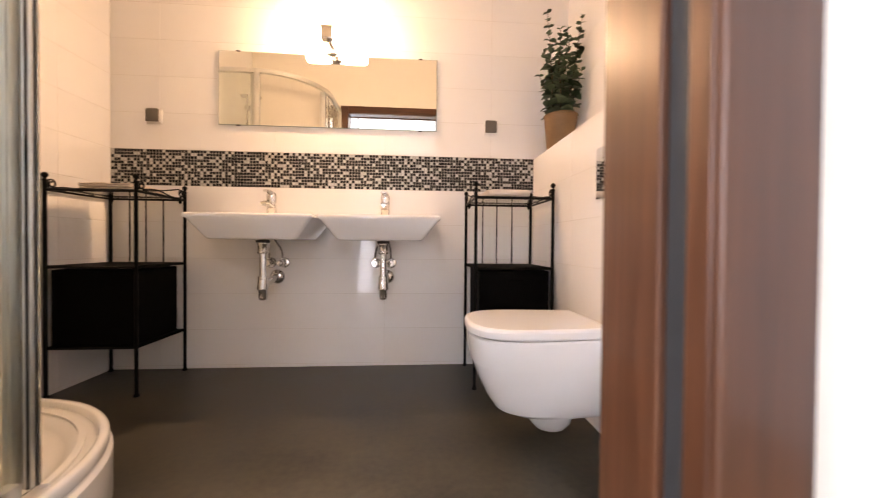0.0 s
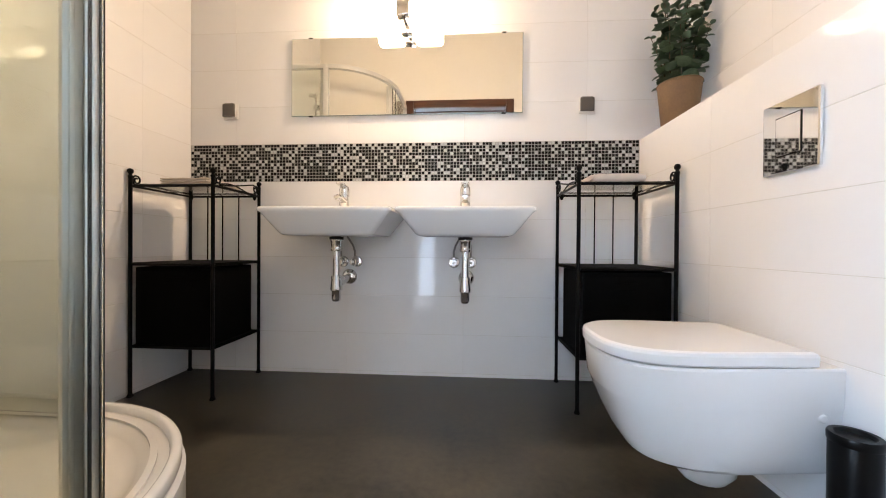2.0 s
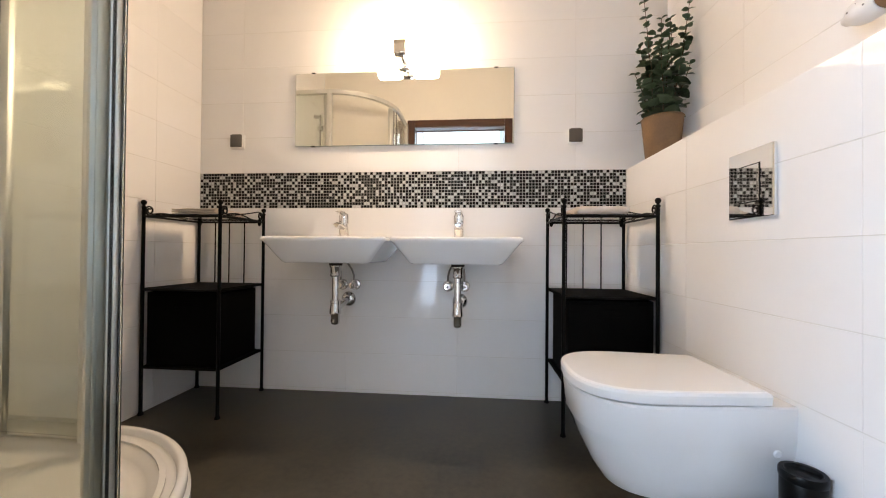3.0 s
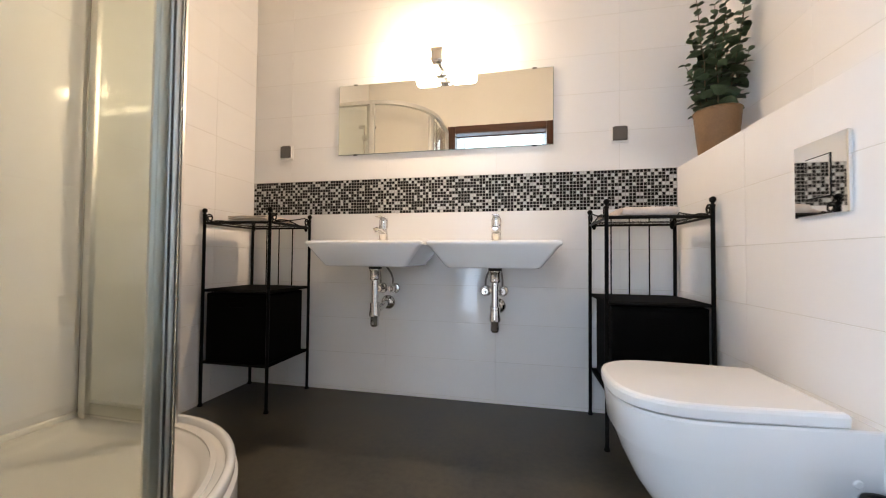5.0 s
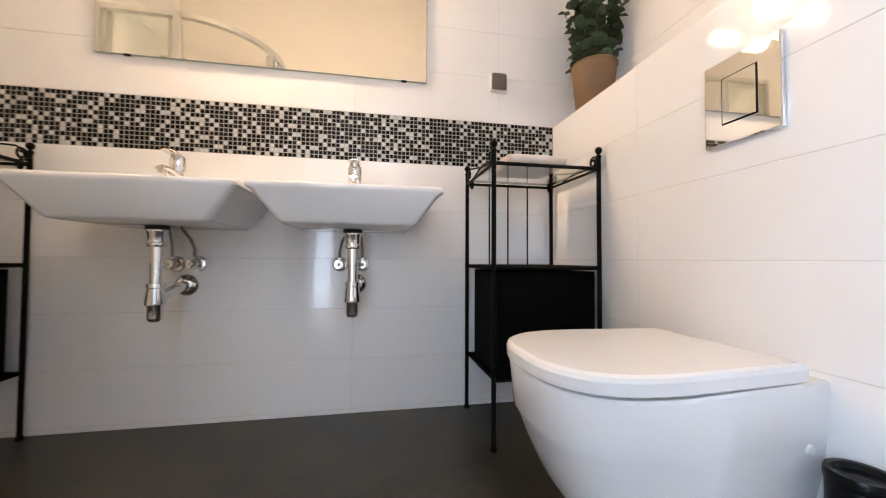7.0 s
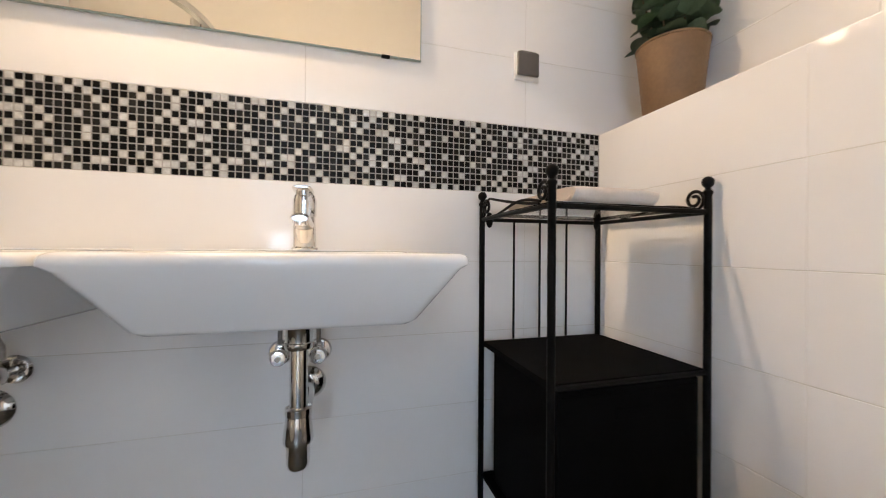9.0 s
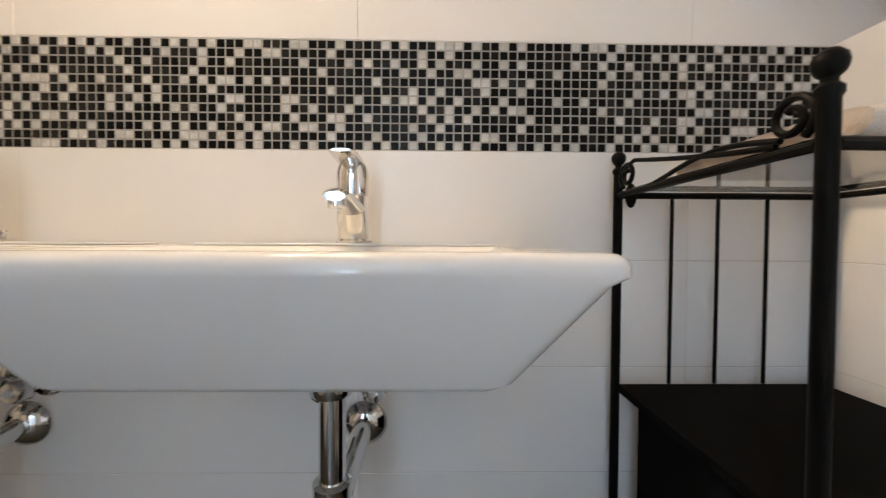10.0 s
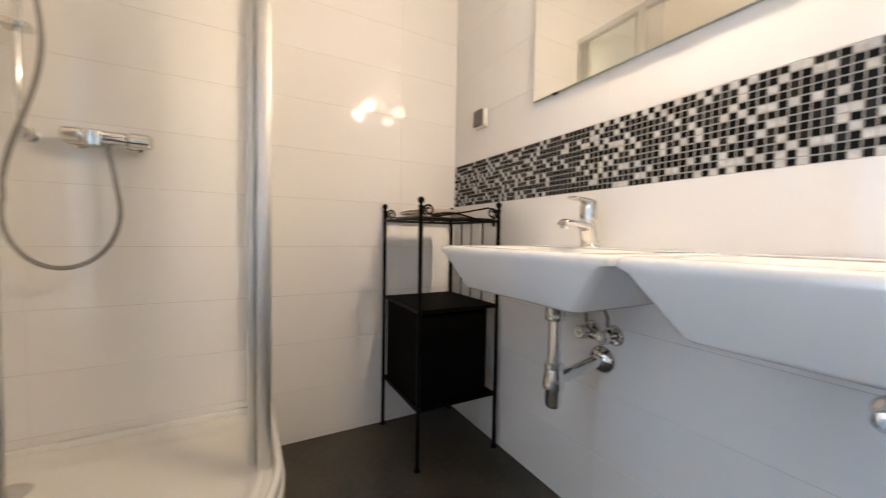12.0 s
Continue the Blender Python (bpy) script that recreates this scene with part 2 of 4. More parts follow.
wall_west = structure("wall_west", boxed(WEST - 0.2, WEST - 0.0009, SOUTH, BACK + 0.0009, 0, CEIL), GROUT, "white glossy tiled wall beside the shower", "wall")
wall_east = structure("wall_east", boxed(EAST + 0.0009, 1.4, SOUTH, BACK + 0.0009, 0, LEDGE - 0.012), GROUT, "low white tiled installation wall behind the toilet", "wall")
wall_east_upper = structure("wall_east_upper", boxed(EAST_UP + 0.0009, 1.4, SOUTH, BACK + 0.0009, LEDGE - 0.012, CEIL), GROUT, "white tiled upper wall set back above the ledge", "wall")
structure("ledge_top", boxed(EAST + 0.001, EAST_UP + 0.0007, SOUTH, BACK, LEDGE - 0.012, LEDGE, bevel=0.0015), TILE, "white tiled ledge on top of the low wall", "ledge")
bm = bmesh.new()
box(bm, -2.2, DOOR_W - 0.03, HALL_N, SOUTH, 0, CEIL)
box(bm, DOOR_E + 0.03, 1.6, HALL_N, SOUTH, 0, CEIL)
box(bm, DOOR_W - 0.03, DOOR_E + 0.03, HALL_N, SOUTH, DOOR_H + 0.03, CEIL)
structure("wall_south", bm, PAINT, "cream painted wall with the doorway to the hall", "wall")
bm = bmesh.new()
box(bm, -2.2, -0.80, HALL_S - 0.2, HALL_S, 0, 3.0)
box(bm, 0.42, 1.6, HALL_S - 0.2, HALL_S, 0, 3.0)
box(bm, -0.56, 0.42, HALL_S - 0.2, HALL_S, 0, 1.98)
box(bm, -0.80, -0.56, HALL_S - 0.2, HALL_S, 1.14, 1.98)
box(bm, -0.80, 0.42, HALL_S - 0.2, HALL_S, 2.84, 3.0)
structure("wall_hall_south", bm, HALLPAINT, "white hall wall with a high window and a low glazed panel", "wall")
# the opening in this unseen end wall is made up to hold the fill lamp
bm = bmesh.new()
box(bm, -2.3, -2.2, HALL_S - 0.2, -1.02, 0, 3.0)
box(bm, -2.3, -2.2, 0.02, HALL_N, 0, 3.0)
box(bm, -2.3, -2.2, -1.02, 0.02, 0, 0.63)
box(bm, -2.3, -2.2, -1.02, 0.02, 2.27, 3.0)
structure("wall_hall_west", bm, HALLPAINT, "white hall end wall with an added opening for the fill light", "wall")
structure("wall_hall_east", boxed(1.6, 1.7, HALL_S - 0.2, SOUTH, 0, 3.0), HALLPAINT, "white hall end wall", "wall")
structure("backdrop", boxed(-1.2, 0.9, HALL_S - 0.32, HALL_S - 0.30, 1.60, 2.95), SKYGLOW, "bright daylight beyond the hall window", "backdrop")
structure("backdrop", boxed(-1.8, -0.3, HALL_S - 0.32, HALL_S - 0.30, -0.1, 1.55), DOORGLOW, "bright daylight beyond the low glazed hall panel", "backdrop")


def door_frame():
    """Brown wooden frame: a lining with a seal groove, and casings on both faces."""
    f = tagged(thing("door_1", "brown wooden door frame with a black rubber seal", "door frame"), kind="structure")
    w, h = 0.085, 0.085
    for s, x in ((1, DOOR_E), (-1, DOOR_W)):
        a, b = sorted((x, x + s * 0.03))
        part("lining", boxed(a, b, 0.350, 0.446, 0, DOOR_H, bevel=0.003), WOOD_Z, f)
        part("lining", boxed(a, b, 0.290, 0.318, 0, DOOR_H, bevel=0.003), WOOD_Z, f)
        a2, b2 = sorted((x + s * 0.008, x + s * 0.03))
        part("seal", boxed(a2, b2, 0.3185, 0.3495, 0, DOOR_H), RUBBER, f, "black rubber door seal")
        a3, b3 = sorted((x + s * 0.002, x + s * w))
        part("casing", boxed(a3, b3, 0.2825, 0.2995, 0, DOOR_H + h, bevel=0.005, segs=3), WOOD_Z, f)
        part("casing", boxed(a3, b3, 0.441, 0.459, 0, DOOR_H + h, bevel=0.005, segs=3), WOOD_Z, f)
    part("head_lining", boxed(DOOR_W, DOOR_E, 0.350, 0.446, DOOR_H, DOOR_H + 0.03, bevel=0.003), WOOD_X, f)
    part("head_lining", boxed(DOOR_W, DOOR_E, 0.290, 0.318, DOOR_H, DOOR_H + 0.03, bevel=0.003), WOOD_X, f)
    part("head_casing", boxed(DOOR_W - 0.001, DOOR_E + 0.001, 0.2825, 0.2995, DOOR_H + 0.002, DOOR_H + h, bevel=0.005, segs=3), WOOD_X, f)
    part("head_casing", boxed(DOOR_W - 0.001, DOOR_E + 0.001, 0.441, 0.459, DOOR_H + 0.002, DOOR_H + h, bevel=0.005, segs=3), WOOD_X, f)
    part("strike_plate", boxed(DOOR_E - 0.002, DOOR_E + 0.001, 0.352, 0.372, 0.50, 0.506), CHROME, f, "small worn metal fleck on the frame")
    return f


door_frame()


# ---- washbasins ----
def washbasin(cx):
    b = thing("washbasin", "white ceramic wall-hung washbasin with sloping front and sides", "washbasin", "twin washbasins", (cx, 2.12, 0.79))
    hw, y0, y1 = 0.3175, 1.90 - 2.12, 2.339 - 2.12
    bm = bmesh.new()
    rings = [rounded(-0.215, 0.215, y0 + 0.045, y1, 0.0, 0.022),
             rounded(-0.229, 0.229, y0 + 0.036, y1, 0.008, 0.024),
             rounded(-0.304, 0.304, y0 + 0.005, y1, 0.103, 0.020),
             rounded(-hw, hw, y0, y1, 0.112, 0.016),
             rounded(-hw, hw, y0, y1, 0.121, 0.016),
             rounded(-hw + 0.003, hw - 0.003, y0 + 0.003, y1 - 0.001, 0.1275, 0.015),
             rounded(-hw + 0.009, hw - 0.009, y0 + 0.009, y1 - 0.002, 0.1315, 0.014),
             rounded(-hw + 0.018, hw - 0.018, y0 + 0.018, y1 - 0.003, 0.1325, 0.013),
             rounded(-0.245, 0.245, y0 + 0.045, 0.085, 0.132, 0.030),
             rounded(-0.235, 0.235, y0 + 0.055, 0.075, 0.126, 0.030),
             rounded(-0.200, 0.200, y0 + 0.085, 0.045, 0.050, 0.040),
             rounded(-0.140, 0.140, y0 + 0.12, 0.015, 0.034, 0.050)]
    loft(bm, rings)
    part("basin", bm, CERAMIC, b, smooth=True, angle=50)
    bm = bmesh.new()
    lathe(bm, [(0, 0.0345), (0.028, 0.0345), (0.031, 0.038), (0.024, 0.041), (0.0, 0.0405)], (0, -0.05, 0))
    part("plug", bm, CHROME, b, "chrome drain plug", smooth=True)
    bm = bmesh.new()
    box(bm, -0.252, 0.252, 0.095, y1 - 0.003, 0.1325, 0.137, bevel=0.002)
    part("tap_deck", bm, CERAMIC, b)
    return b


def tap(cx):
    t = thing("tap", "chrome single-lever mixer tap standing on the washbasin", "tap", "basin taps", (cx, 2.255, 0.927))
    bm = bmesh.new()
    lathe(bm, [(0.0, 0), (0.029, 0), (0.029, 0.004), (0.025, 0.008), (0.0245, 0.05), (0.0235, 0.088), (0.0, 0.088)], sides=28)
    for v in bm.verts:
        v.co.y += 0.020 - v.co.z * 0.25
    part("body", bm, CHROME, t, smooth=True)
    bm = bmesh.new()
    rings = []
    for y, z, w, h in ((0.01, 0.062, 0.023, 0.018), (-0.03, 0.070, 0.021, 0.015), (-0.075, 0.077, 0.020, 0.012), (-0.108, 0.079, 0.019, 0.011), (-0.119, 0.076, 0.015, 0.008)):
        rings.append([(w * math.cos(a), y, z + h * math.sin(a)) for a in [2 * math.pi * k / 16 for k in range(16)]])
    loft(bm, rings)
    part("spout", bm, CHROME, t, smooth=True)
    bm = bmesh.new()
    lathe(bm, [(0.0, 0.058), (0.0115, 0.058), (0.0125, 0.061), (0.0125, 0.073), (0.0, 0.073)], (0, -0.103, 0), 20)
    part("aerator", bm, CHROME, t, smooth=True)
    bm = bmesh.new()
    lathe(bm, [(0.0, 0.090), (0.0245, 0.090), (0.0255, 0.100), (0.0255, 0.135), (0.022, 0.149), (0.0, 0.152)], (0, 0.009, 0), 28)
    cap = part("lever_cap", bm, CHROME, t, smooth=True)
    bm = bmesh.new()
    rings = []
    for y, z, w, h in ((0.030, 0.148, 0.016, 0.006), (0.02, 0.151, 0.020, 0.008), (-0.02, 0.155, 0.021, 0.007), (-0.05, 0.157, 0.021, 0.0065), (-0.074, 0.159, 0.019, 0.005), (-0.080, 0.159, 0.014, 0.003)):
        rings.append([(w * math.cos(a), y, z + h * math.sin(a)) for a in [2 * math.pi * k / 16 for k in range(16)]])
    loft(bm, rings)
    part("lever", bm, CHROME, t, smooth=True)
    bm = bmesh.new()
    lathe(bm, [(0.0, 0), (0.004, 0), (0.004, 0.014), (0.006, 0.016), (0.006, 0.020), (0.0, 0.021)], (0.012, 0.045, 0.002), 12)
    part("pop_up_knob", bm, CHROME, t, smooth=True)
    t.scale = (1.12, 0.92, 0.925)
    return t


def drain(cx, wx):
    """Bottle trap with its outlet pipe into the wall."""
    d = thing("bottle_trap", "chrome bottle trap and waste pipe under the washbasin", "drain trap", "basin drains", (cx, 2.125, 0.45))
    bm = bmesh.new()
    lathe(bm, [(0.0, 0.322), (0.035, 0.322), (0.036, 0.326), (0.036, 0.336), (0.0, 0.3405)], sides=28)
    part("washer", bm, RUBBER, d, "black rubber washer", smooth=True)
    bm = bmesh.new()
    lathe(bm, [(0.0, 0.262), (0.028, 0.262), (0.0300, 0.266), (0.0300, 0.276), (0.0280, 0.278), (0.0300, 0.310), (0.033, 0.314), (0.033, 0.3215), (0.0, 0.3215)], sides=28)
    part("top_nut", bm, CHROME, d, smooth=True)
    part("tail_pipe", tubed([(0, 0, 0.12), (0, 0, 0.265)], 0.0188, 24), CHROME, d, smooth=True)
    bm = bmesh.new()
    lathe(bm, [(0.0, 0.060), (0.031, 0.060), (0.032, 0.068), (0.026, 0.118), (0.028, 0.120), (0.028, 0.134), (0.019, 0.137), (0.0, 0.137)], sides=28)
    part("trap_body", bm, CHROME, d, smooth=True)
    bm = bmesh.new()
    lathe(bm, [(0.0, 0.0), (0.016, 0.001), (0.022, 0.006), (0.0245, 0.016), (0.0245, 0.055), (0.028, 0.060), (0.0, 0.061)], sides=28)
    part("cup", bm, CHROME, d, smooth=True)
    ex = wx - cx
    part("outlet_nut", tubed([(ex * 0.1, 0.024, 0.085), (ex * 0.18, 0.046, 0.089)], 0.019, 20), CHROME, d, smooth=True)
    part("outlet_pipe", tubed([(ex * 0.15, 0.04, 0.088), (ex, 0.180, 0.112), (ex, 0.213, 0.113)], 0.0195, 18), CHROME, d, smooth=True)
    bm = bmesh.new()
    lathe(bm, [(0.0, 0.0), (0.043, 0.0), (0.045, 0.004), (0.041, 0.012), (0.028, 0.022), (0.021, 0.025), (0.0, 0.025)], sides=28)
    bmesh.ops.transform(bm, matrix=Matrix.Translation((ex, 0.2145, 0.113)) @ Matrix.Rotation(radians(90), 4, "X"), verts=bm.verts[:])
    part("wall_rosette", bm, CHROME, d, smooth=True)
    return d


def angle_valve(x, tx):
    v = thing("angle_valve", "chrome angle valve with a braided hose on the tiles", "valve", "angle valves", (x, BACK - 0.0005, 0.65))
    rot = Matrix.Rotation(radians(90), 4, "X")
    bm = bmesh.new()
    lathe(bm, [(0.0, 0.0), (0.031, 0.0), (0.033, 0.003), (0.029, 0.009), (0.014, 0.013), (0.0, 0.013)], sides=24)
    bmesh.ops.transform(bm, matrix=rot, verts=bm.verts[:])
    part("rosette", bm, CHROME, v, smooth=True)
    part("body", tubed([(0, -0.012, 0), (0, -0.045, 0)], 0.0105, 16), CHROME, v, smooth=True)
    bm = bmesh.new()
    lathe(bm, [(0.0, 0.044), (0.019, 0.044), (0.022, 0.049), (0.022, 0.064), (0.018, 0.070), (0.0, 0.071)], sides=10)
    bmesh.ops.transform(bm, matrix=rot, verts=bm.verts[:])
    part("knob", bm, CHROME, v, smooth=True)
    bm = bmesh.new()
    lathe(bm, [(0.0, 0.0712), (0.007, 0.0712), (0.0075, 0.074), (0.005, 0.077), (0.0, 0.0775)], sides=14)
    bmesh.ops.transform(bm, matrix=rot, verts=bm.verts[:])
    part("knob_cap", bm, SOCKETWHITE, v, "white cap on the knob", smooth=True)
    bm = bmesh.new()
    lathe(bm, [(0.0, -0.022), (0.006, -0.022), (0.007, -0.018), (0.007, -0.008), (0.0, -0.008)], (0, -0.036, 0), 12)
    part("lower_spindle", bm, CHROME, v, smooth=True)
    bm = bmesh.new()
    lathe(bm, [(0.0, 0.008), (0.011, 0.008), (0.012, 0.014), (0.012, 0.026), (0.008, 0.030), (0.0, 0.030)], (0, -0.034, 0), 6)
    part("nut", bm, CHROME, v)
    dx = tx - x
    pts = [(0, -0.034, 0.03), (0.0, -0.036, 0.06), (dx * 0.25, -0.05, 0.095), (dx * 0.6, -0.07, 0.120), (dx * 0.9, -0.085, 0.139)]
    part("hose", tubed(pts, 0.0058, 10), BRAID, v, "braided steel hose", smooth=True)
    return v


for cx, tx, dx, wx, vx in ((-0.0575, -0.058, -0.055, -0.050, (-0.120, -0.024)), (-0.7085, -0.730, -0.722, -0.722, (-0.760, -0.681))):
    washbasin(cx)
    tap(tx)
    drain(dx, wx)
    for x in vx:
        angle_valve(x, tx + (0.02 if x > tx else -0.02))


# ---- mirror and lamp ----
MX0, MX1, MZ0, MZ1 = -1.069, 0.257, 1.487, 1.935
mir = thing("wall_mirror", "wide frameless mirror held by small dark clips", "mirror", at=((MX0 + MX1) / 2, BACK, MZ0))
ox, oz = (MX0 + MX1) / 2, MZ0
part("glass_sheet", boxed(MX0 - ox, MX1 - ox, -0.0085, -0.003, 0, MZ1 - MZ0, bevel=0.0008), MIRROREDGE, mir)
part("silvered_face", boxed(MX0 - ox + 0.003, MX1 - ox - 0.003, -0.0105, -0.0090, 0.003, MZ1 - MZ0 - 0.003), MIRROR, mir, "silvered mirror face")
for x in (-0.955, 0.152):
    for z, s in ((0.0, 1), (MZ1 - MZ0, -1)):
        a, b = sorted((z - s * 0.003, z + s * 0.003))
        part("clip", boxed(x - ox - 0.012, x - ox + 0.012, -0.0135, -0.0005, a, b, bevel=0.001), IRON, mir, "small dark mirror clip")

lx = -0.392
lamp = thing("mirror_lamp", "chrome mirror lamp with two lit opal glass shades", "wall lamp", at=(lx, BACK, 1.94))
part("base_clip", boxed(-0.034, 0.030, -0.034, -0.0005, -0.004, 0.016, bevel=0.003), CHROME, lamp, smooth=True)
bm = tubed([(0.004, -0.016, 0.010), (0.004, -0.022, 0.028), (0.0, -0.045, 0.042), (-0.003, -0.080, 0.044), (0.0, -0.118, 0.048)], 0.017, 16)
part("arm", bm, CHROME, lamp, smooth=True)
part("head", boxed(-0.036, 0.036, -0.170, -0.116, 0.014, 0.090, bevel=0.006, segs=3), CHROME, lamp, smooth=True)
for s in (-1, 1):
    bm = bmesh.new()
    prof = [(0.0, 0.0365), (0.030, 0.0365), (0.040, 0.044), (0.044, 0.056), (0.045, 0.170), (0.041, 0.186), (0.030, 0.194), (0.0, 0.196)]
    lathe(bm, prof, sides=28)
    bmesh.ops.transform(bm, matrix=Matrix.Translation((0, -0.144, 0.052)) @ Matrix.Rotation(radians(90 * s), 4, "Y"), verts=bm.verts[:])
    part("shade", bm, SHADE, lamp, "glowing opal glass shade", smooth=True).visible_shadow = False


def socket(cx, cz):
    s = thing("wall_socket", "white framed wall socket with a grey hinged lid", "socket", "sockets beside the mirror", (cx, BACK - 0.0005, cz))
    part("plate", boxed(-0.044, 0.044, -0.010, 0, -0.044, 0.044, bevel=0.003), SOCKETWHITE, s, smooth=True)
    part("housing", boxed(-0.039, 0.034, -0.016, -0.0095, -0.032, 0.040, bevel=0.003), SOCKETWHITE, s, smooth=True)
    lid = part("lid", boxed(-0.040, 0.035, -0.026, -0.0155, -0.034, 0.041, bevel=0.004, segs=3), SOCKETGREY, s, "grey brown hinged lid", smooth=True)
    part("hinge", tubed([(-0.030, -0.020, 0.041), (0.025, -0.020, 0.041)], 0.004, 10), SOCKETGREY, lid, smooth=True)
    return s


socket(0.606, 1.520)
socket(-1.438, 1.523)


# ---- black metal shelf units ----
def scroll(bm, start, direction, up, size, turns=1.5, r=0.0042):
    """A flat spiral curl of round bar that leaves a post."""
    d, u = Vector(direction), Vector(up)
    c = Vector(start) + d * size
    pts = []
    n = 26
    for k in range(n + 1):
        f = k / n
        a = math.pi + 1.0 - 2 * math.pi * turns * f
        rr = size * (1 - 0.68 * f)
        pts.append(c + rr * (math.cos(a) * d + math.sin(a) * u))
    tube(bm, pts, r, 8)


def shelf_unit(x, label):
    """Square stand: four posts with ball ends, three levels and scrolls on the two sides."""
    w, y0, y1 = 0.418, 1.932, 2.312
    s = thing("shelf_unit", label, "shelf unit", "black shelf units", (x, y0, 0))
    dp = y1 - y0
    for px in (0, w):
        for py in (0, dp):
            bm = bmesh.new()
            lathe(bm, [(0.0, 0.0), (0.013, 0.0), (0.014, 0.006), (0.0098, 0.014), (0.0086, 0.02), (0.0086, 1.062), (0.0108, 1.066), (0.0108, 1.071), (0.0065, 1.076), (0.0065, 1.080),
                       (0.0105, 1.084), (0.0128, 1.089), (0.0135, 1.094), (0.0120, 1.100), (0.007, 1.105), (0.0, 1.107)], (px, py, 0), 18)
            part("post", bm, IRON, s, smooth=True)
    for py in (0, dp):
        part("rail", tubed([(0.008, py, 1.022), (w - 0.008, py, 1.022)], 0.0065, 8), IRON, s, smooth=True)
    for px in (0, w):
        part("rail", tubed([(px, 0.008, 1.022), (px, dp - 0.008, 1.022)], 0.0060, 8), IRON, s, smooth=True)
        for py, way in ((0.009, 1), (dp - 0.009, -1)):
            bm = bmesh.new()
            scroll(bm, (px, py, 1.055), (0, way, 0), (0, 0, 1), 0.025)
            part("scroll", bm, IRON, s, smooth=True)
            # tendrils: one sinks from the top of the back post to the front, one runs low from the front and dips to the rail
            pts = []
            for k in range(15):
                f = k / 14
                if way < 0:
                    y, z = dp - 0.012 - f * (dp - 0.062), 1.032 + 0.056 * (1 - f) ** 1.25 - 0.030 * max(0, 1 - f * 9)
                else:
                    y, z = 0.045 + f * 0.230, 1.036 + 0.012 * math.sin(math.pi * f * 1.3)
                pts.append((px, y, max(1.024, z)))
            part("tendril", tubed(pts, 0.0036, 8), IRON, s, smooth=True)
        bm = bmesh.new()
        lathe(bm, [(0.0, 0.0), (0.008, 0.0), (0.010, 0.004), (0.008, 0.008), (0.0, 0.008)], sides=12)
        bmesh.ops.transform(bm, matrix=Matrix.Translation((px - (0.018 if px else -0.018), dp - 0.010, 1.020)) @ Matrix.Diagonal((1.2, 1, 2.4, 1)) @ Matrix.Rotation(radians(90), 4, "X"), verts=bm.verts[:])
        part("bracket", bm, IRON, s, smooth=True)
    for px in (0.107, 0.198, 0.296):
        part("back_bar", tubed([(px, dp, 0.652), (px, dp, 1.022)], 0.0036, 8), IRON, s, smooth=True)
    part("glass_top", boxed(0.010, w - 0.010, 0.010, dp - 0.010, 1.0285, 1.0330, bevel=0.001), SHELFGLASS, s, "clear glass top shelf").visible_shadow = False
    for z in (0.636, 0.236):
        part("shelf", boxed(0.004, w - 0.004, 0.004, dp - 0.004, z, z + 0.016, bevel=0.002), BLACKBOARD, s)
        for py in (0, dp):
            part("shelf_rail", tubed([(0.008, py, z + 0.008), (w - 0.008, py, z + 0.008)], 0.0065, 8), IRON, s, smooth=True)
    return s


def storage_box(x):
    b = thing("storage_box", "black storage box with a cut-out grip on the shelf", "storage box", "black storage boxes", (x, 1.944, 0.253))
    w, d, h = 0.382, 0.330, 0.377
    part("front", boxed(0, w, 0, 0.012, 0, h, bevel=0.003), BLACKBOARD, b)
    part("side", boxed(0, 0.010, 0.0125, d - 0.011, 0, h, bevel=0.002), BLACKBOARD, b)
    part("side", boxed(w - 0.010, w, 0.0125, d - 0.011, 0, h, bevel=0.002), BLACKBOARD, b)
    part("back", boxed(0, w, d - 0.0105, d, 0, h, bevel=0.002), BLACKBOARD, b)
    part("base", boxed(0.0105, w - 0.0105, 0.0125, d - 0.011, 0.0, 0.008), BLACKBOARD, b)
    part("lid_panel", boxed(0.0105, w - 0.0105, 0.0125, d - 0.011, h - 0.012, h - 0.002), BLACKBOARD, b)
    part("grip", boxed(w / 2 - 0.045, w / 2 + 0.045, -0.004, -0.0005, h - 0.075, h - 0.048, bevel=0.002), BLACKBOARD, b, "dark grip slot")
    part("front_trim", boxed(0.006, w - 0.006, -0.003, -0.0005, h - 0.022, h - 0.012, bevel=0.001), BLACKBOARD, b)
    return b


shelf_unit(0.447, "black metal shelf unit with glass top beside the toilet")
shelf_unit(-1.670, "black metal shelf unit with glass top by the shower")
storage_box(0.472)
storage_box(-1.655)


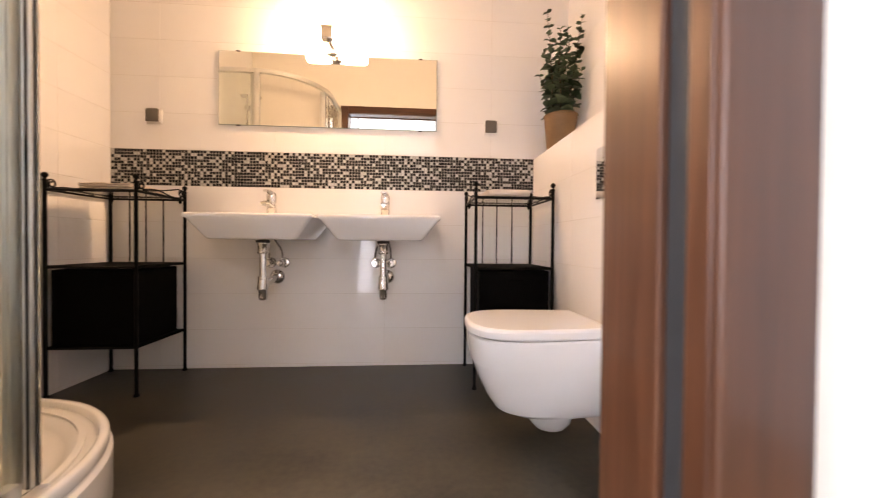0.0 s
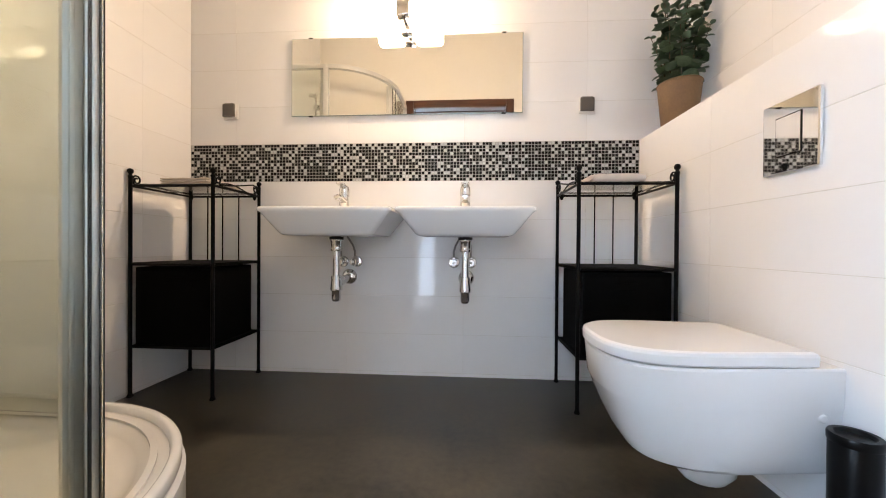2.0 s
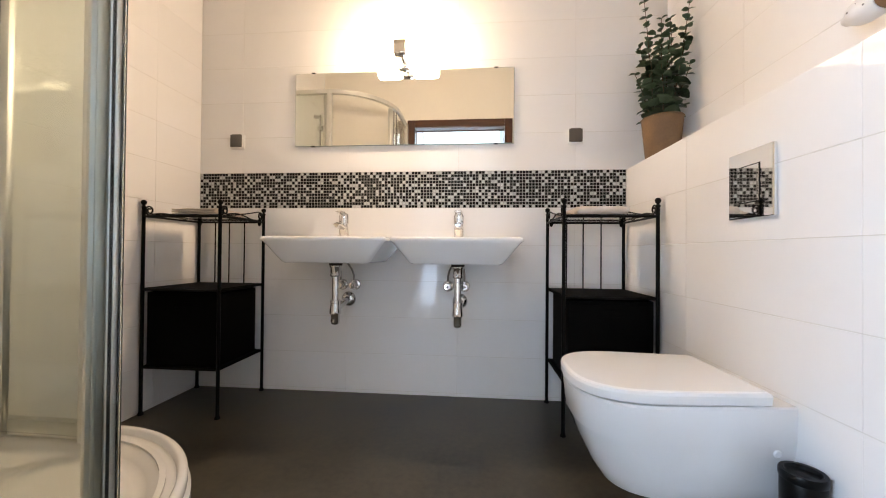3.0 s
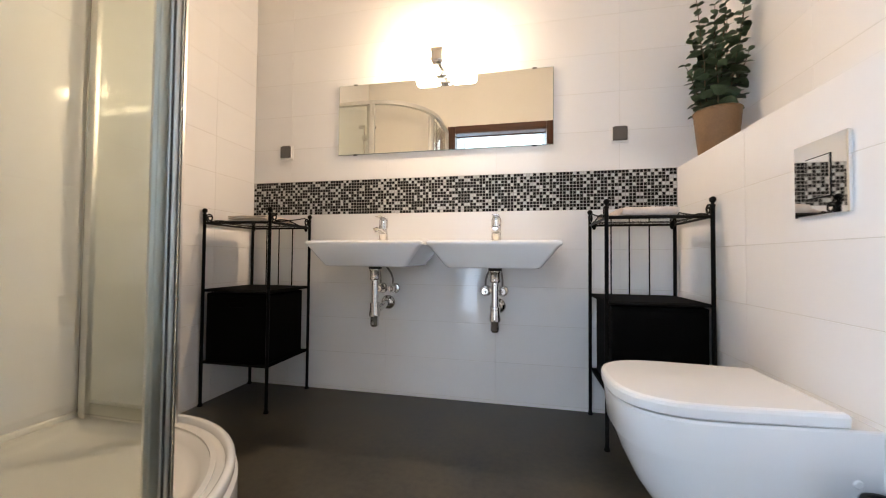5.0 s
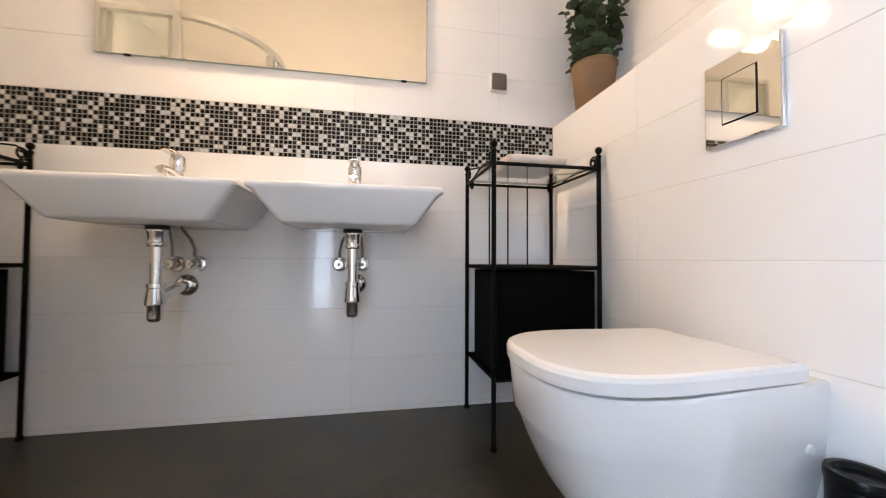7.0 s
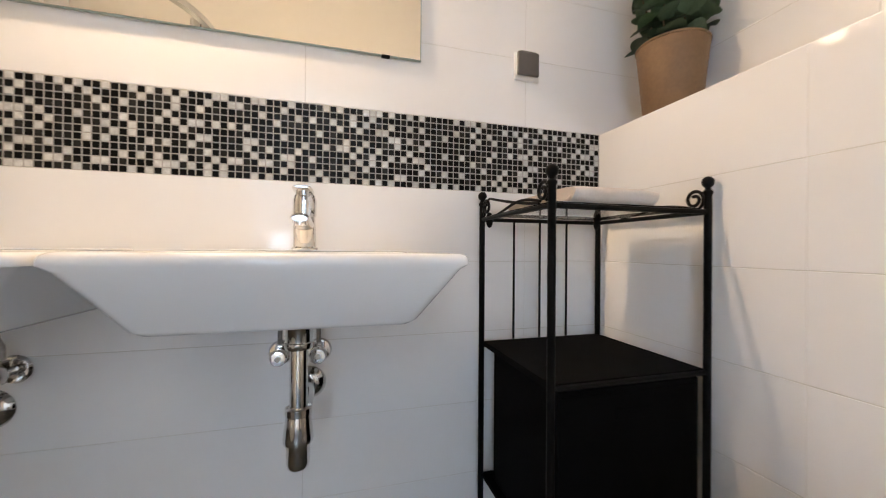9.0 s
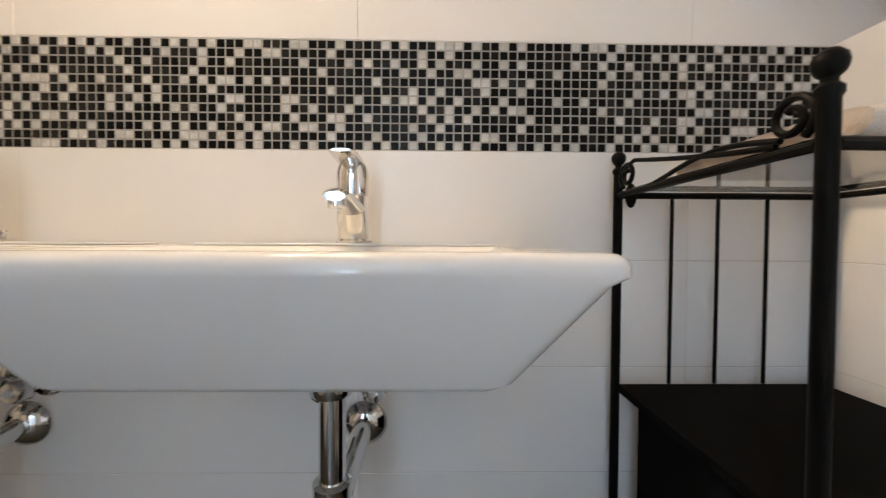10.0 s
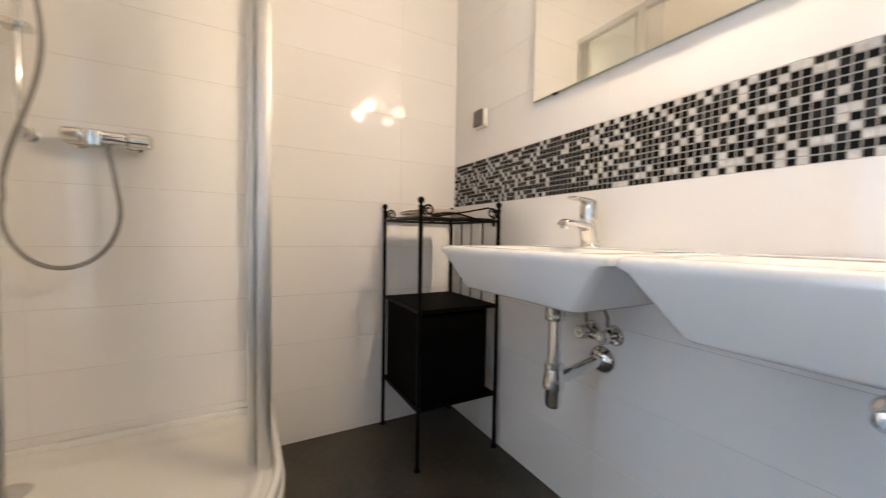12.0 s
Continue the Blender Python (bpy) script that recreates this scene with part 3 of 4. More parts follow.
def bath_towel(x0, x1, y0, y1, z, label, thick=0.036, layers=2):
    """A towel folded over: soft layers with round folds in front."""
    t = thing("bath_towel", label, "towel", at=((x0 + x1) / 2, (y0 + y1) / 2, z))
    half, d = (x1 - x0) / 2, (y1 - y0) / 2
    for level in range(layers):
        bm = bmesh.new()
        rings = []
        steps = 16
        for j in range(steps + 1):
            f = j / steps
            x = -half + 2 * half * f
            end = 0.82 + 0.18 * min(1, 8 * min(f, 1 - f))
            ring = []
            for k in range(20):
                a = 2 * math.pi * k / 20
                c, sn = math.cos(a), math.sin(a)
                py = d * math.copysign(abs(c) ** 0.22, c) + 0.003 * math.cos(2.6 * level)
                pz = thick / layers * (0.5 + level) + thick / layers * 0.49 * end * math.copysign(abs(sn) ** 0.6, sn)
                pz += 0.0012 * math.sin(11 * f + 5 * py / d + level) * min(1, level)
                ring.append((x + 0.003 * math.sin(3 * a + level), py + 0.002 * math.sin(8 * f + 2 * level), max(0.0006, pz)))
            rings.append(ring)
        loft(bm, rings)
        part("fold", bm, TOWEL, t, smooth=True, angle=75)
    return t


def loose_cloth(x0, x1, y0, y1, z):
    t = thing("loose_cloth", "thin cream cloth lying crumpled on the glass shelf", "cloth", at=((x0 + x1) / 2, (y0 + y1) / 2, z))
    bm = bmesh.new()
    n = 18
    grid = []
    for i in range(n + 1):
        u = i / n
        line = []
        for j in range(n + 1):
            v = j / n
            h = 0.007 + 0.006 * math.sin(7 * u + 3 * v) + 0.004 * math.sin(13 * v - 5 * u) + 0.010 * max(0, u - 0.55)
            line.append(bm.verts.new(((u - 0.5) * (x1 - x0) + 0.010 * math.sin(6 * v), (v - 0.5) * (y1 - y0) + 0.012 * math.sin(5 * u + 1), max(0.0008, h))))
        grid.append(line)
    for a, b in zip(grid, grid[1:]):
        for k in range(n):
            bm.faces.new((a[k], b[k], b[k + 1], a[k + 1]))
    bmesh.ops.solidify(bm, geom=bm.faces[:], thickness=-0.003)
    low = min(v.co.z for v in bm.verts)
    for v in bm.verts:
        v.co.z += 0.0004 - low
    part("cloth", bm, TOWEL, t, smooth=True, angle=70)
    return t


loose_cloth(0.460, 0.514, 1.965, 2.150, 1.0334)
bath_towel(0.520, 0.750, 1.955, 2.205, 1.0334, "cream folded bath towel lying on the glass shelf", 0.043, 1)
bath_towel(-1.540, -1.302, 1.958, 2.205, 1.0334, "cream towel folded in layers on the glass shelf", 0.034, 3)
loose_cloth(-1.298, -1.266, 1.985, 2.180, 1.0334)


# ---- toilet ----
def d_outline(x_tip, x_back, y_mid, half, z, n=28, taper=0.90):
    """A flat-backed outline whose front is a broad round: from the back at one side round the tip to the other side."""
    out = []
    reach = min(0.21, (x_back - x_tip) * 0.62)
    for k in range(n + 1):
        a = -math.pi / 2 + math.pi * k / n
        c, s = math.cos(a), math.sin(a)
        out.append((x_tip + reach - reach * abs(c) ** 0.70, y_mid + half * math.copysign(abs(s) ** 0.70, s), z))
    out.append((x_back, y_mid + half * taper, z))
    out.append((x_back, y_mid - half * taper, z))
    return out


def toilet():
    ym = 1.408
    t = thing("toilet", "white wall-hung toilet with its flat lid closed", "toilet", at=(EAST, ym, 0.09))

    def ring(tip, back, half, z, taper=0.90):
        return [(x - EAST, y - ym, zz - 0.09) for x, y, zz in d_outline(tip, back, ym, half, z, taper=taper)]
    e = EAST - 0.0005
    bm = bmesh.new()
    loft(bm, [ring(tip, e, half, z, 0.82) for tip, half, z in ((0.490, 0.118, 0.150), (0.455, 0.140, 0.155), (0.428, 0.155, 0.170), (0.398, 0.170, 0.215), (0.366, 0.185, 0.285), (0.345, 0.193, 0.338),
              (0.340, 0.196, 0.347), (0.332, 0.199, 0.438), (0.337, 0.195, 0.444))])
    part("bowl", bm, CERAMIC, t, smooth=True, angle=26)
    bm = bmesh.new()
    loft(bm, [[(0.66 - EAST + rx * math.cos(a), ry * math.sin(a), z - 0.09) for a in [2 * math.pi * k / 24 for k in range(24)]]
              for rx, ry, z in ((0.030, 0.030, 0.060), (0.060, 0.052, 0.064), (0.082, 0.070, 0.090), (0.092, 0.082, 0.152))])
    part("trapway", bm, CERAMIC, t, smooth=True)
    bm = bmesh.new()
    loft(bm, [ring(0.345, 0.800, 0.184, 0.4445), ring(0.343, 0.802, 0.187, 0.4455), ring(0.343, 0.802, 0.187, 0.4490), ring(0.345, 0.800, 0.184, 0.4500)])
    part("seat_ring", bm, LIDPLASTIC, t, smooth=True)
    bm = bmesh.new()
    loft(bm, [ring(0.330, 0.810, 0.197, 0.4505), ring(0.326, 0.813, 0.200, 0.4525), ring(0.325, 0.815, 0.201, 0.474), ring(0.328, 0.812, 0.198, 0.482), ring(0.336, 0.805, 0.191, 0.486)])
    part("lid", bm, LIDPLASTIC, t, smooth=True, angle=22)
    for s in (-1, 1):
        bm = bmesh.new()
        tube(bm, [(0.828 - EAST, s * 0.075 - 0.025, 0.457 - 0.09), (0.828 - EAST, s * 0.075 + 0.025, 0.457 - 0.09)], 0.012, 12)
        part("hinge", bm, CHROME, t, "chrome lid hinge", smooth=True)
        bm = bmesh.new()
        lathe(bm, [(0.0, 0.0), (0.011, 0.0), (0.011, 0.004), (0.008, 0.007), (0.0, 0.0075)], sides=16)
        bmesh.ops.transform(bm, matrix=Matrix.Translation((-0.051, s * 0.159, 0.228)) @ Matrix.Rotation(radians(-90 * s), 4, "X"), verts=bm.verts[:])
        part("fixing_cap", bm, LIDPLASTIC, t, smooth=True)
    return t


toilet()
fp = thing("flush_plate", "polished chrome flush plate with a square button", "flush plate", at=(EAST - 0.0005, 1.399, 1.067))
part("plate", boxed(-0.013, 0, -0.091, 0.091, -0.105, 0.107, bevel=0.003), PLATE, fp)
# shade of the gap round the button, put in as a thin black sheet
part("gap_shade", boxed(-0.0140, -0.0128, -0.043, 0.043, -0.057, 0.060), IRON, fp, "black sheet drawn as the shaded gap round the button")
part("button", boxed(-0.0165, -0.0135, -0.040, 0.040, -0.054, 0.057, bevel=0.001), PLATE, fp)

br = thing("toilet_brush_holder", "black cylindrical toilet brush holder with a lid on the floor", "toilet brush", at=(0.842, 1.174, 0.0))
bm = bmesh.new()
lathe(bm, [(0.0, 0.0), (0.043, 0.0), (0.045, 0.003), (0.045, 0.294), (0.044, 0.296), (0.0, 0.296)], sides=40)
part("canister", bm, BINBLACK, br, smooth=True)
bm = bmesh.new()
lathe(bm, [(0.0, 0.2965), (0.0460, 0.2965), (0.0470, 0.300), (0.0470, 0.313), (0.045, 0.317), (0.036, 0.317), (0.031, 0.308), (0.019, 0.306), (0.012, 0.308), (0.0, 0.308)], sides=40)
part("lid", bm, BINBLACK, br, smooth=True)


# ---- shower ----
CX, CY, CR = -1.265, 0.845, 0.595


def quadrant(r, z, inset=0.0, n=24):
    """The outline of the corner tray: two straight wall sides and the round front."""
    x0, y0 = WEST + 0.0005 + inset, SOUTH + 0.020 + inset
    pts = [(x0, y0, z), (CX + r, y0, z)]
    for k in range(n + 1):
        a = radians(90 * k / n)
        pts.append((CX + r * math.cos(a), CY + r * math.sin(a), z))
    pts.append((x0, CY + r, z))
    return pts


tray = thing("shower_tray", "white quadrant shower tray with a rounded front skirt", "shower tray", at=(0, 0, 0))
bm = bmesh.new()
loft(bm, [quadrant(CR - 0.006, 0.0), quadrant(CR, 0.010), quadrant(CR, 0.155), quadrant(CR - 0.012, 0.163), quadrant(CR - 0.014, 0.172)], cap_end=False)
part("skirt", bm, ACRYLIC, tray, smooth=True)
bm = bmesh.new()
loft(bm, [quadrant(CR - 0.014, 0.168), quadrant(CR - 0.008, 0.176), quadrant(CR - 0.008, 0.200), quadrant(CR - 0.013, 0.208), quadrant(CR - 0.026, 0.209, 0.008), quadrant(CR - 0.032, 0.204, 0.012),
          quadrant(CR - 0.036, 0.186, 0.014), quadrant(CR - 0.090, 0.182, 0.055), quadrant(CR - 0.104, 0.160, 0.066), quadrant(CR - 0.135, 0.150, 0.090)], cap_start=False)
part("basin", bm, ACRYLIC, tray, smooth=True, angle=60)
bm = bmesh.new()
lathe(bm, [(0.0, 0.151), (0.058, 0.151), (0.060, 0.154), (0.052, 0.158), (0.0, 0.159)], (-1.50, 0.69, 0), 32)
part("drain_cover", bm, CHROME, tray, "chrome drain cover", smooth=True)

ENC0, ENC1, GR = 0.1865, 2.27, 0.530


def arc(r, a0, a1, n=16):
    return [(CX + r * math.cos(radians(a0 + (a1 - a0) * k / n)), CY + r * math.sin(radians(a0 + (a1 - a0) * k / n))) for k in range(n + 1)]


def strip(bm, path, thick, z0, z1):
    """An upright sheet of that thickness along a path in plan."""
    left, right = [], []
    for i, p in enumerate(path):
        a, b = Vector(path[max(i - 1, 0)]), Vector(path[min(i + 1, len(path) - 1)])
        d = (b - a).normalized()
        nrm = Vector((-d.y, d.x)) * thick / 2
        left.append(Vector(p) + nrm)
        right.append(Vector(p) - nrm)
    outline = left + right[::-1]
    n = len(left)
    lo = [bm.verts.new((q.x, q.y, z0)) for q in outline]
    hi = [bm.verts.new((q.x, q.y, z1)) for q in outline]
    m = len(outline)
    for k in range(m):
        bm.faces.new((lo[k], lo[(k + 1) % m], hi[(k + 1) % m], hi[k]))
    for k in range(n - 1):
        for ring in (lo, hi):
            bm.faces.new((ring[k], ring[k + 1], ring[m - 2 - k], ring[m - 1 - k]))
    return bm


enc = thing("shower_enclosure", "curved glass shower enclosure with satin aluminium profiles", "shower enclosure", at=(0, 0, 0))


def pane(path, name="glass_panel"):
    bm = bmesh.new()
    strip(bm, path, 0.005, ENC0 + 0.02, ENC1 - 0.03)
    ob = part(name, bm, GLASS, enc, "clear shower glass", smooth=True, angle=30)
    ob.visible_shadow = False
    return ob


def upright(x, y, a, w, d, label=""):
    bm = bmesh.new()
    box(bm, -d / 2, d / 2, -w / 2, w / 2, ENC0, ENC1 - 0.001, bevel=0.004)
    box(bm, d / 2, d / 2 + 0.006, -w * 0.20, w * 0.05, ENC0, ENC1 - 0.001, bevel=0.002)
    bmesh.ops.transform(bm, matrix=Matrix.Translation((x, y, 0)) @ Matrix.Rotation(radians(a), 4, "Z"), verts=bm.verts[:])
    return part("upright", bm, ALU, enc, label, smooth=True, angle=30)


fixed_n = [(WEST + 0.022, CY + GR), (CX + 0.0, CY + GR)]
fixed_s = arc(GR, 10, 1, 4) + [(CX + GR, CY - 0.02), (CX + GR, SOUTH + 0.045)]
pane(fixed_n, "fixed_panel")
pane(fixed_s, "fixed_panel")
pane([(WEST + 0.03, CY + GR - 0.030), (CX - 0.03, CY + GR - 0.032)], "sliding_door")
pane(arc(GR - 0.042, 13, 1, 4) + [(CX + GR - 0.042, CY - 0.02), (CX + GR - 0.042, SOUTH + 0.06)], "sliding_door")
bm = bmesh.new()
strip(bm, [(WEST + 0.001, CY + GR), (CX, CY + GR)] + arc(GR, 88, 2, 26) + [(CX + GR, CY), (CX + GR, SOUTH + 0.021)], 0.036, ENC1 - 0.034, ENC1)
part("top_rail", bm, ALU, enc, smooth=True, angle=30)
for path in ([(WEST + 0.001, CY + GR), (CX + 0.010, CY + GR)], [(CX + GR, CY + 0.03), (CX + GR, SOUTH + 0.021)]):
    bm = bmesh.new()
    strip(bm, path, 0.030, ENC0, ENC0 + 0.058)
    part("bottom_rail", bm, ALU, enc, smooth=True, angle=30)
bm = bmesh.new()
strip(bm, arc(GR - 0.004, 86, 12, 24), 0.016, ENC0 - 0.002, ENC0 + 0.006)
part("threshold", bm, ACRYLIC, enc, "low white threshold strip", smooth=True, angle=30)
upright(WEST + 0.012, CY + GR, 90, 0.024, 0.034)
upright(CX + GR, SOUTH + 0.032, 0, 0.024, 0.034)
upright(*arc(GR, 88, 88, 1)[0], 88, 0.044, 0.036)
upright(-1.294, CY + GR - 0.033, 90, 0.034, 0.024)
upright(WEST + 0.055, CY + GR - 0.022, 90, 0.030, 0.024)
bx, by = CX + 0.475, CY + 0.115
upright(bx, by, -30, 0.030, 0.036)
upright(bx - 0.024, by - 0.020, -30, 0.030, 0.026)
for off in (-0.006, 0.010):
    bm = boxed(0.0185, 0.0225, off - 0.005, off + 0.005, ENC0 + 0.001, ENC1 - 0.002)
    bmesh.ops.transform(bm, matrix=Matrix.Translation((bx, by, 0)) @ Matrix.Rotation(radians(-30), 4, "Z"), verts=bm.verts[:])
    part("seal", bm, RUBBER, enc, "dark sealing strip")

mx = thing("shower_mixer", "chrome thermostatic shower mixer bar on the wall", "shower mixer", at=(WEST, 0.900, 1.270))
part("bar", tubed([(0.062, -0.052, 0), (0.062, 0.060, 0)], 0.025, 20), CHROME, mx, smooth=True)
part("body_block", boxed(0.040, 0.088, -0.050, -0.004, -0.034, 0.024, bevel=0.006, segs=3), CHROME, mx, smooth=True)
for y in (-0.085, 0.065):
    part("wall_union", tubed([(0.0005, y, 0), (0.05, y, 0)], 0.017, 16), CHROME, mx, smooth=True)
    bm = bmesh.new()
    lathe(bm, [(0.0, 0.0), (0.033, 0.0), (0.034, 0.004), (0.026, 0.012), (0.0, 0.013)], sides=24)
    bmesh.ops.transform(bm, matrix=Matrix.Translation((0.0005, y, 0)) @ Matrix.Rotation(radians(90), 4, "Y"), verts=bm.verts[:])
    part("rosette", bm, CHROME, mx, smooth=True)
for y, s, reach in ((-0.054, -1, 0.055), (0.062, 1, 0.066)):
    part("handle", tubed([(0.062, y + s * 0.002, 0), (0.062, y + s * 0.008, 0), (0.062, y + s * (reach - 0.005), 0), (0.062, y + s * reach, 0)], [0.024, 0.029, 0.027, 0.020], 20), CHROME, mx, smooth=True)

rl = thing("shower_rail", "chrome shower rail with hand shower and hose", "shower rail", at=(WEST, 0.692, 1.30))
part("pole", tubed([(0.06, 0, -0.045), (0.06, 0, 1.02)], 0.0105, 16), CHROME, rl, smooth=True)
for z in (-0.035, 1.0):
    part("bracket", tubed([(0.0005, 0, z), (0.004, 0, z), (0.06, 0, z)], [0.026, 0.020, 0.019], 16), CHROME, rl, smooth=True)
part("guide", boxed(0.035, 0.100, -0.034, 0.036, 0.280, 0.304, bevel=0.008), CHROME, rl, "chrome hose guide on the pole", smooth=True)
part("slider", boxed(0.035, 0.112, -0.024, 0.024, 0.845, 0.895, bevel=0.008), CHROME, rl, smooth=True)
hs = part("hand_shower", tubed([(0.124, 0.006, 0.745), (0.122, 0.005, 0.85), (0.124, 0, 0.93), (0.146, 0.01, 0.975)], [0.010, 0.012, 0.013, 0.016], 16), CHROME, rl, smooth=True)
bm = bmesh.new()
lathe(bm, [(0.0, 0.0), (0.045, 0.0), (0.048, 0.006), (0.040, 0.020), (0.016, 0.030), (0.0, 0.031)], sides=28)
bmesh.ops.transform(bm, matrix=Matrix.Translation((0.165, 0.02, 0.965)) @ Matrix.Rotation(radians(-25), 4, "Y"), verts=bm.verts[:])
part("spray_head", bm, CHROME, hs, smooth=True)
# the hose leaves the mixer, hangs in a loop and climbs past the guide to the hand shower
pts = [(0.062, 0.212, -0.030)]
for k in range(25):
    a = radians(-12 + 204 * k / 24)
    pts.append((0.080 + 0.020 * math.sin(a), 0.107 + 0.143 * math.cos(a), -0.285 - 0.190 * math.sin(a)))
for k in range(1, 21):
    f = k / 20
    pts.append((0.080 + 0.044 * f, -0.036 + 0.085 * math.sin(math.pi * min(1, f * 1.02)) ** 2 + 0.042 * f, -0.245 + 0.990 * f))
part("hose", tubed(pts, 0.0075, 10), BRAID, rl, "ribbed metal hose", smooth=True)


# ---- small spotlight above the ledge ----
sp = thing("wall_spotlight", "small white wall spotlight on a brown bracket, switched off", "spotlight", at=(EAST_UP - 0.0005, 1.160, 1.500))
bm = bmesh.new()
lathe(bm, [(0.0, 0.0), (0.009, 0.001), (0.015, 0.008), (0.017, 0.018), (0.024, 0.026), (0.032, 0.038), (0.035, 0.055), (0.034, 0.088), (0.028, 0.101), (0.0, 0.102)], sides=28)
bmesh.ops.transform(bm, matrix=Matrix.Translation((-0.066, 0.130, -0.008)) @ Matrix.Rotation(radians(90), 4, "X"), verts=bm.verts[:])
head = part("head", bm, SOCKETWHITE, sp, "white perforated lamp head", smooth=True)
for y, z in ((0.065, 0.010), (0.045, -0.004), (0.045, 0.018), (0.085, 0.000)):
    a = z / 0.034
    part("vent_hole", tubed([(-0.066 - 0.0345 * math.cos(a), y, -0.008 + 0.0345 * math.sin(a)), (-0.066 - 0.030 * math.cos(a), y, -0.008 + 0.030 * math.sin(a))], 0.0024, 8), SOCKETGREY, head)
part("collar", tubed([(-0.066, 0.028, -0.008), (-0.066, 0.024, -0.008), (-0.066, -0.020, -0.008)], [0.026, 0.029, 0.029], 24), POT, sp, "brown collar", smooth=True)
part("cap", tubed([(-0.066, -0.0205, -0.008), (-0.066, -0.036, -0.008)], 0.031, 24), RUBBER, sp, "black end cap", smooth=True)
part("bracket", tubed([(-0.045, 0.0, 0.012), (-0.020, 0.0, 0.020), (-0.001, 0.0, 0.020)], 0.010, 14), POT, sp, smooth=True)
part("wall_plate", tubed([(-0.010, 0.0, 0.020), (0.0, 0.0, 0.020)], 0.026, 24), POT, sp, smooth=True)


# ---- plant on the ledge ----
PX, PY = 0.985, 2.140
pot = thing("plant_pot", "brown tapered ceramic pot standing on the tiled ledge", "plant pot", at=(PX, PY, LEDGE))
bm = bmesh.new()
lathe(bm, [(0.0, 0.0005), (0.073, 0.0005), (0.076, 0.004), (0.095, 0.202), (0.096, 0.206), (0.092, 0.207), (0.089, 0.198), (0.086, 0.165), (0.0, 0.165)], sides=44)
part("body", bm, POT, pot, smooth=True, angle=50)
bm = bmesh.new()
lathe(bm, [(0.0925, 0.2075), (0.0975, 0.2075), (0.0985, 0.211), (0.096, 0.214), (0.091, 0.2135), (0.0905, 0.2085), (0.0925, 0.2075)], sides=44)
part("rim", bm, POT, pot, smooth=True)
plant = thing("potted_plant", "bushy green eucalyptus plant growing from the pot", "plant", at=(PX, PY, LEDGE + 0.165))
bm = bmesh.new()
lathe(bm, [(0.0, 0.0008), (0.083, 0.0008), (0.0845, 0.012), (0.045, 0.018), (0.0, 0.021)], sides=28)
part("soil", bm, SOIL, plant, "dark potting soil", smooth=True)


def leaf_mesh(length, width, fold, curl):
    bm = bmesh.new()
    rows = []
    for i in range(6):
        f = i / 5
        hw = width * math.sin(math.pi * min(1, 0.08 + 0.90 * f)) ** 0.62
        x, z = length * f, -curl * length * f * f
        rows.append([bm.verts.new((x, -hw, z + fold * hw)), bm.verts.new((x, 0, z)), bm.verts.new((x, hw, z + fold * hw))])
    for a, b in zip(rows, rows[1:]):
        for k in range(2):
            bm.faces.new((a[k], a[k + 1], b[k + 1], b[k]))
    bmesh.ops.solidify(bm, geom=bm.faces[:], thickness=0.0008)
    for f in bm.faces:
        f.smooth = True
    me = bpy.data.meshes.new("leaf")
    bm.to_mesh(me)
    bm.free()
    me.materials.append(LEAF)
    return me


LEAVES = [leaf_mesh(0.058, 0.027, 0.25, 0.15), leaf_mesh(0.064, 0.031, 0.35, 0.25), leaf_mesh(0.052, 0.026, 0.2, 0.05)]
rng = random.Random(7)
stems = [(-0.035, 0.03, 0.66, -0.04, 0.0), (0.01, -0.02, 0.52, 0.0, -0.03), (0.035, -0.02, 0.58, 0.05, -0.07), (-0.01, 0.02, 0.47, -0.05, 0.09), (0.01, 0.035, 0.49, 0.02, 0.07),
         (-0.045, -0.02, 0.34, -0.055, -0.05), (0.03, -0.045, 0.44, 0.03, -0.06), (-0.02, -0.05, 0.31, -0.04, -0.07), (0.04, 0.02, 0.50, 0.02, 0.0), (-0.05, 0.01, 0.29, -0.07, 0.03),
         (0.0, 0.0, 0.54, -0.015, -0.02), (0.03, -0.03, 0.27, 0.055, -0.06), (-0.03, 0.04, 0.28, -0.03, 0.04)]
for sx, sy, height, lx2, ly2 in stems:
    pts = []
    for k in range(9):
        f = k / 8
        pts.append((sx + lx2 * f ** 1.4 + 0.004 * math.sin(7 * f + sx * 90), sy + ly2 * f ** 1.4 + 0.004 * math.cos(6 * f + sy * 80), 0.012 + height * f))
    part("stem", tubed(pts, [0.0032 - 0.0020 * k / 8 for k in range(9)], 6), STEM, plant, smooth=True)
    n = max(4, int(height / 0.042))
    turn = rng.uniform(0, 360)
    for i in range(n):
        f = 0.14 + 0.86 * i / (n - 1)
        k = min(7, int(f * 8))
        g = f * 8 - k
        p = Vector(pts[k]).lerp(Vector(pts[k + 1]), g)
        turn += 90 + rng.uniform(-20, 20)
        size = (1.30 - 0.80 * f) * rng.uniform(0.85, 1.15)
        for s in (0, 180):
            if sum(1 for c in plant.children if c.name.startswith("leaf")) >= 296:
                break
            lf = new("leaf", rng.choice(LEAVES))
            lf.parent = plant
            lf.matrix_local = Matrix.Translation(p) @ Matrix.Rotation(radians(turn + s + rng.uniform(-15, 15)), 4, "Z") @ Matrix.Rotation(radians(rng.uniform(-30, 12)), 4, "Y") @ Matrix.Rotation(radians(rng.uniform(-25, 25)), 4, "X") @ Matrix.Diagonal((size, size, size, 1))


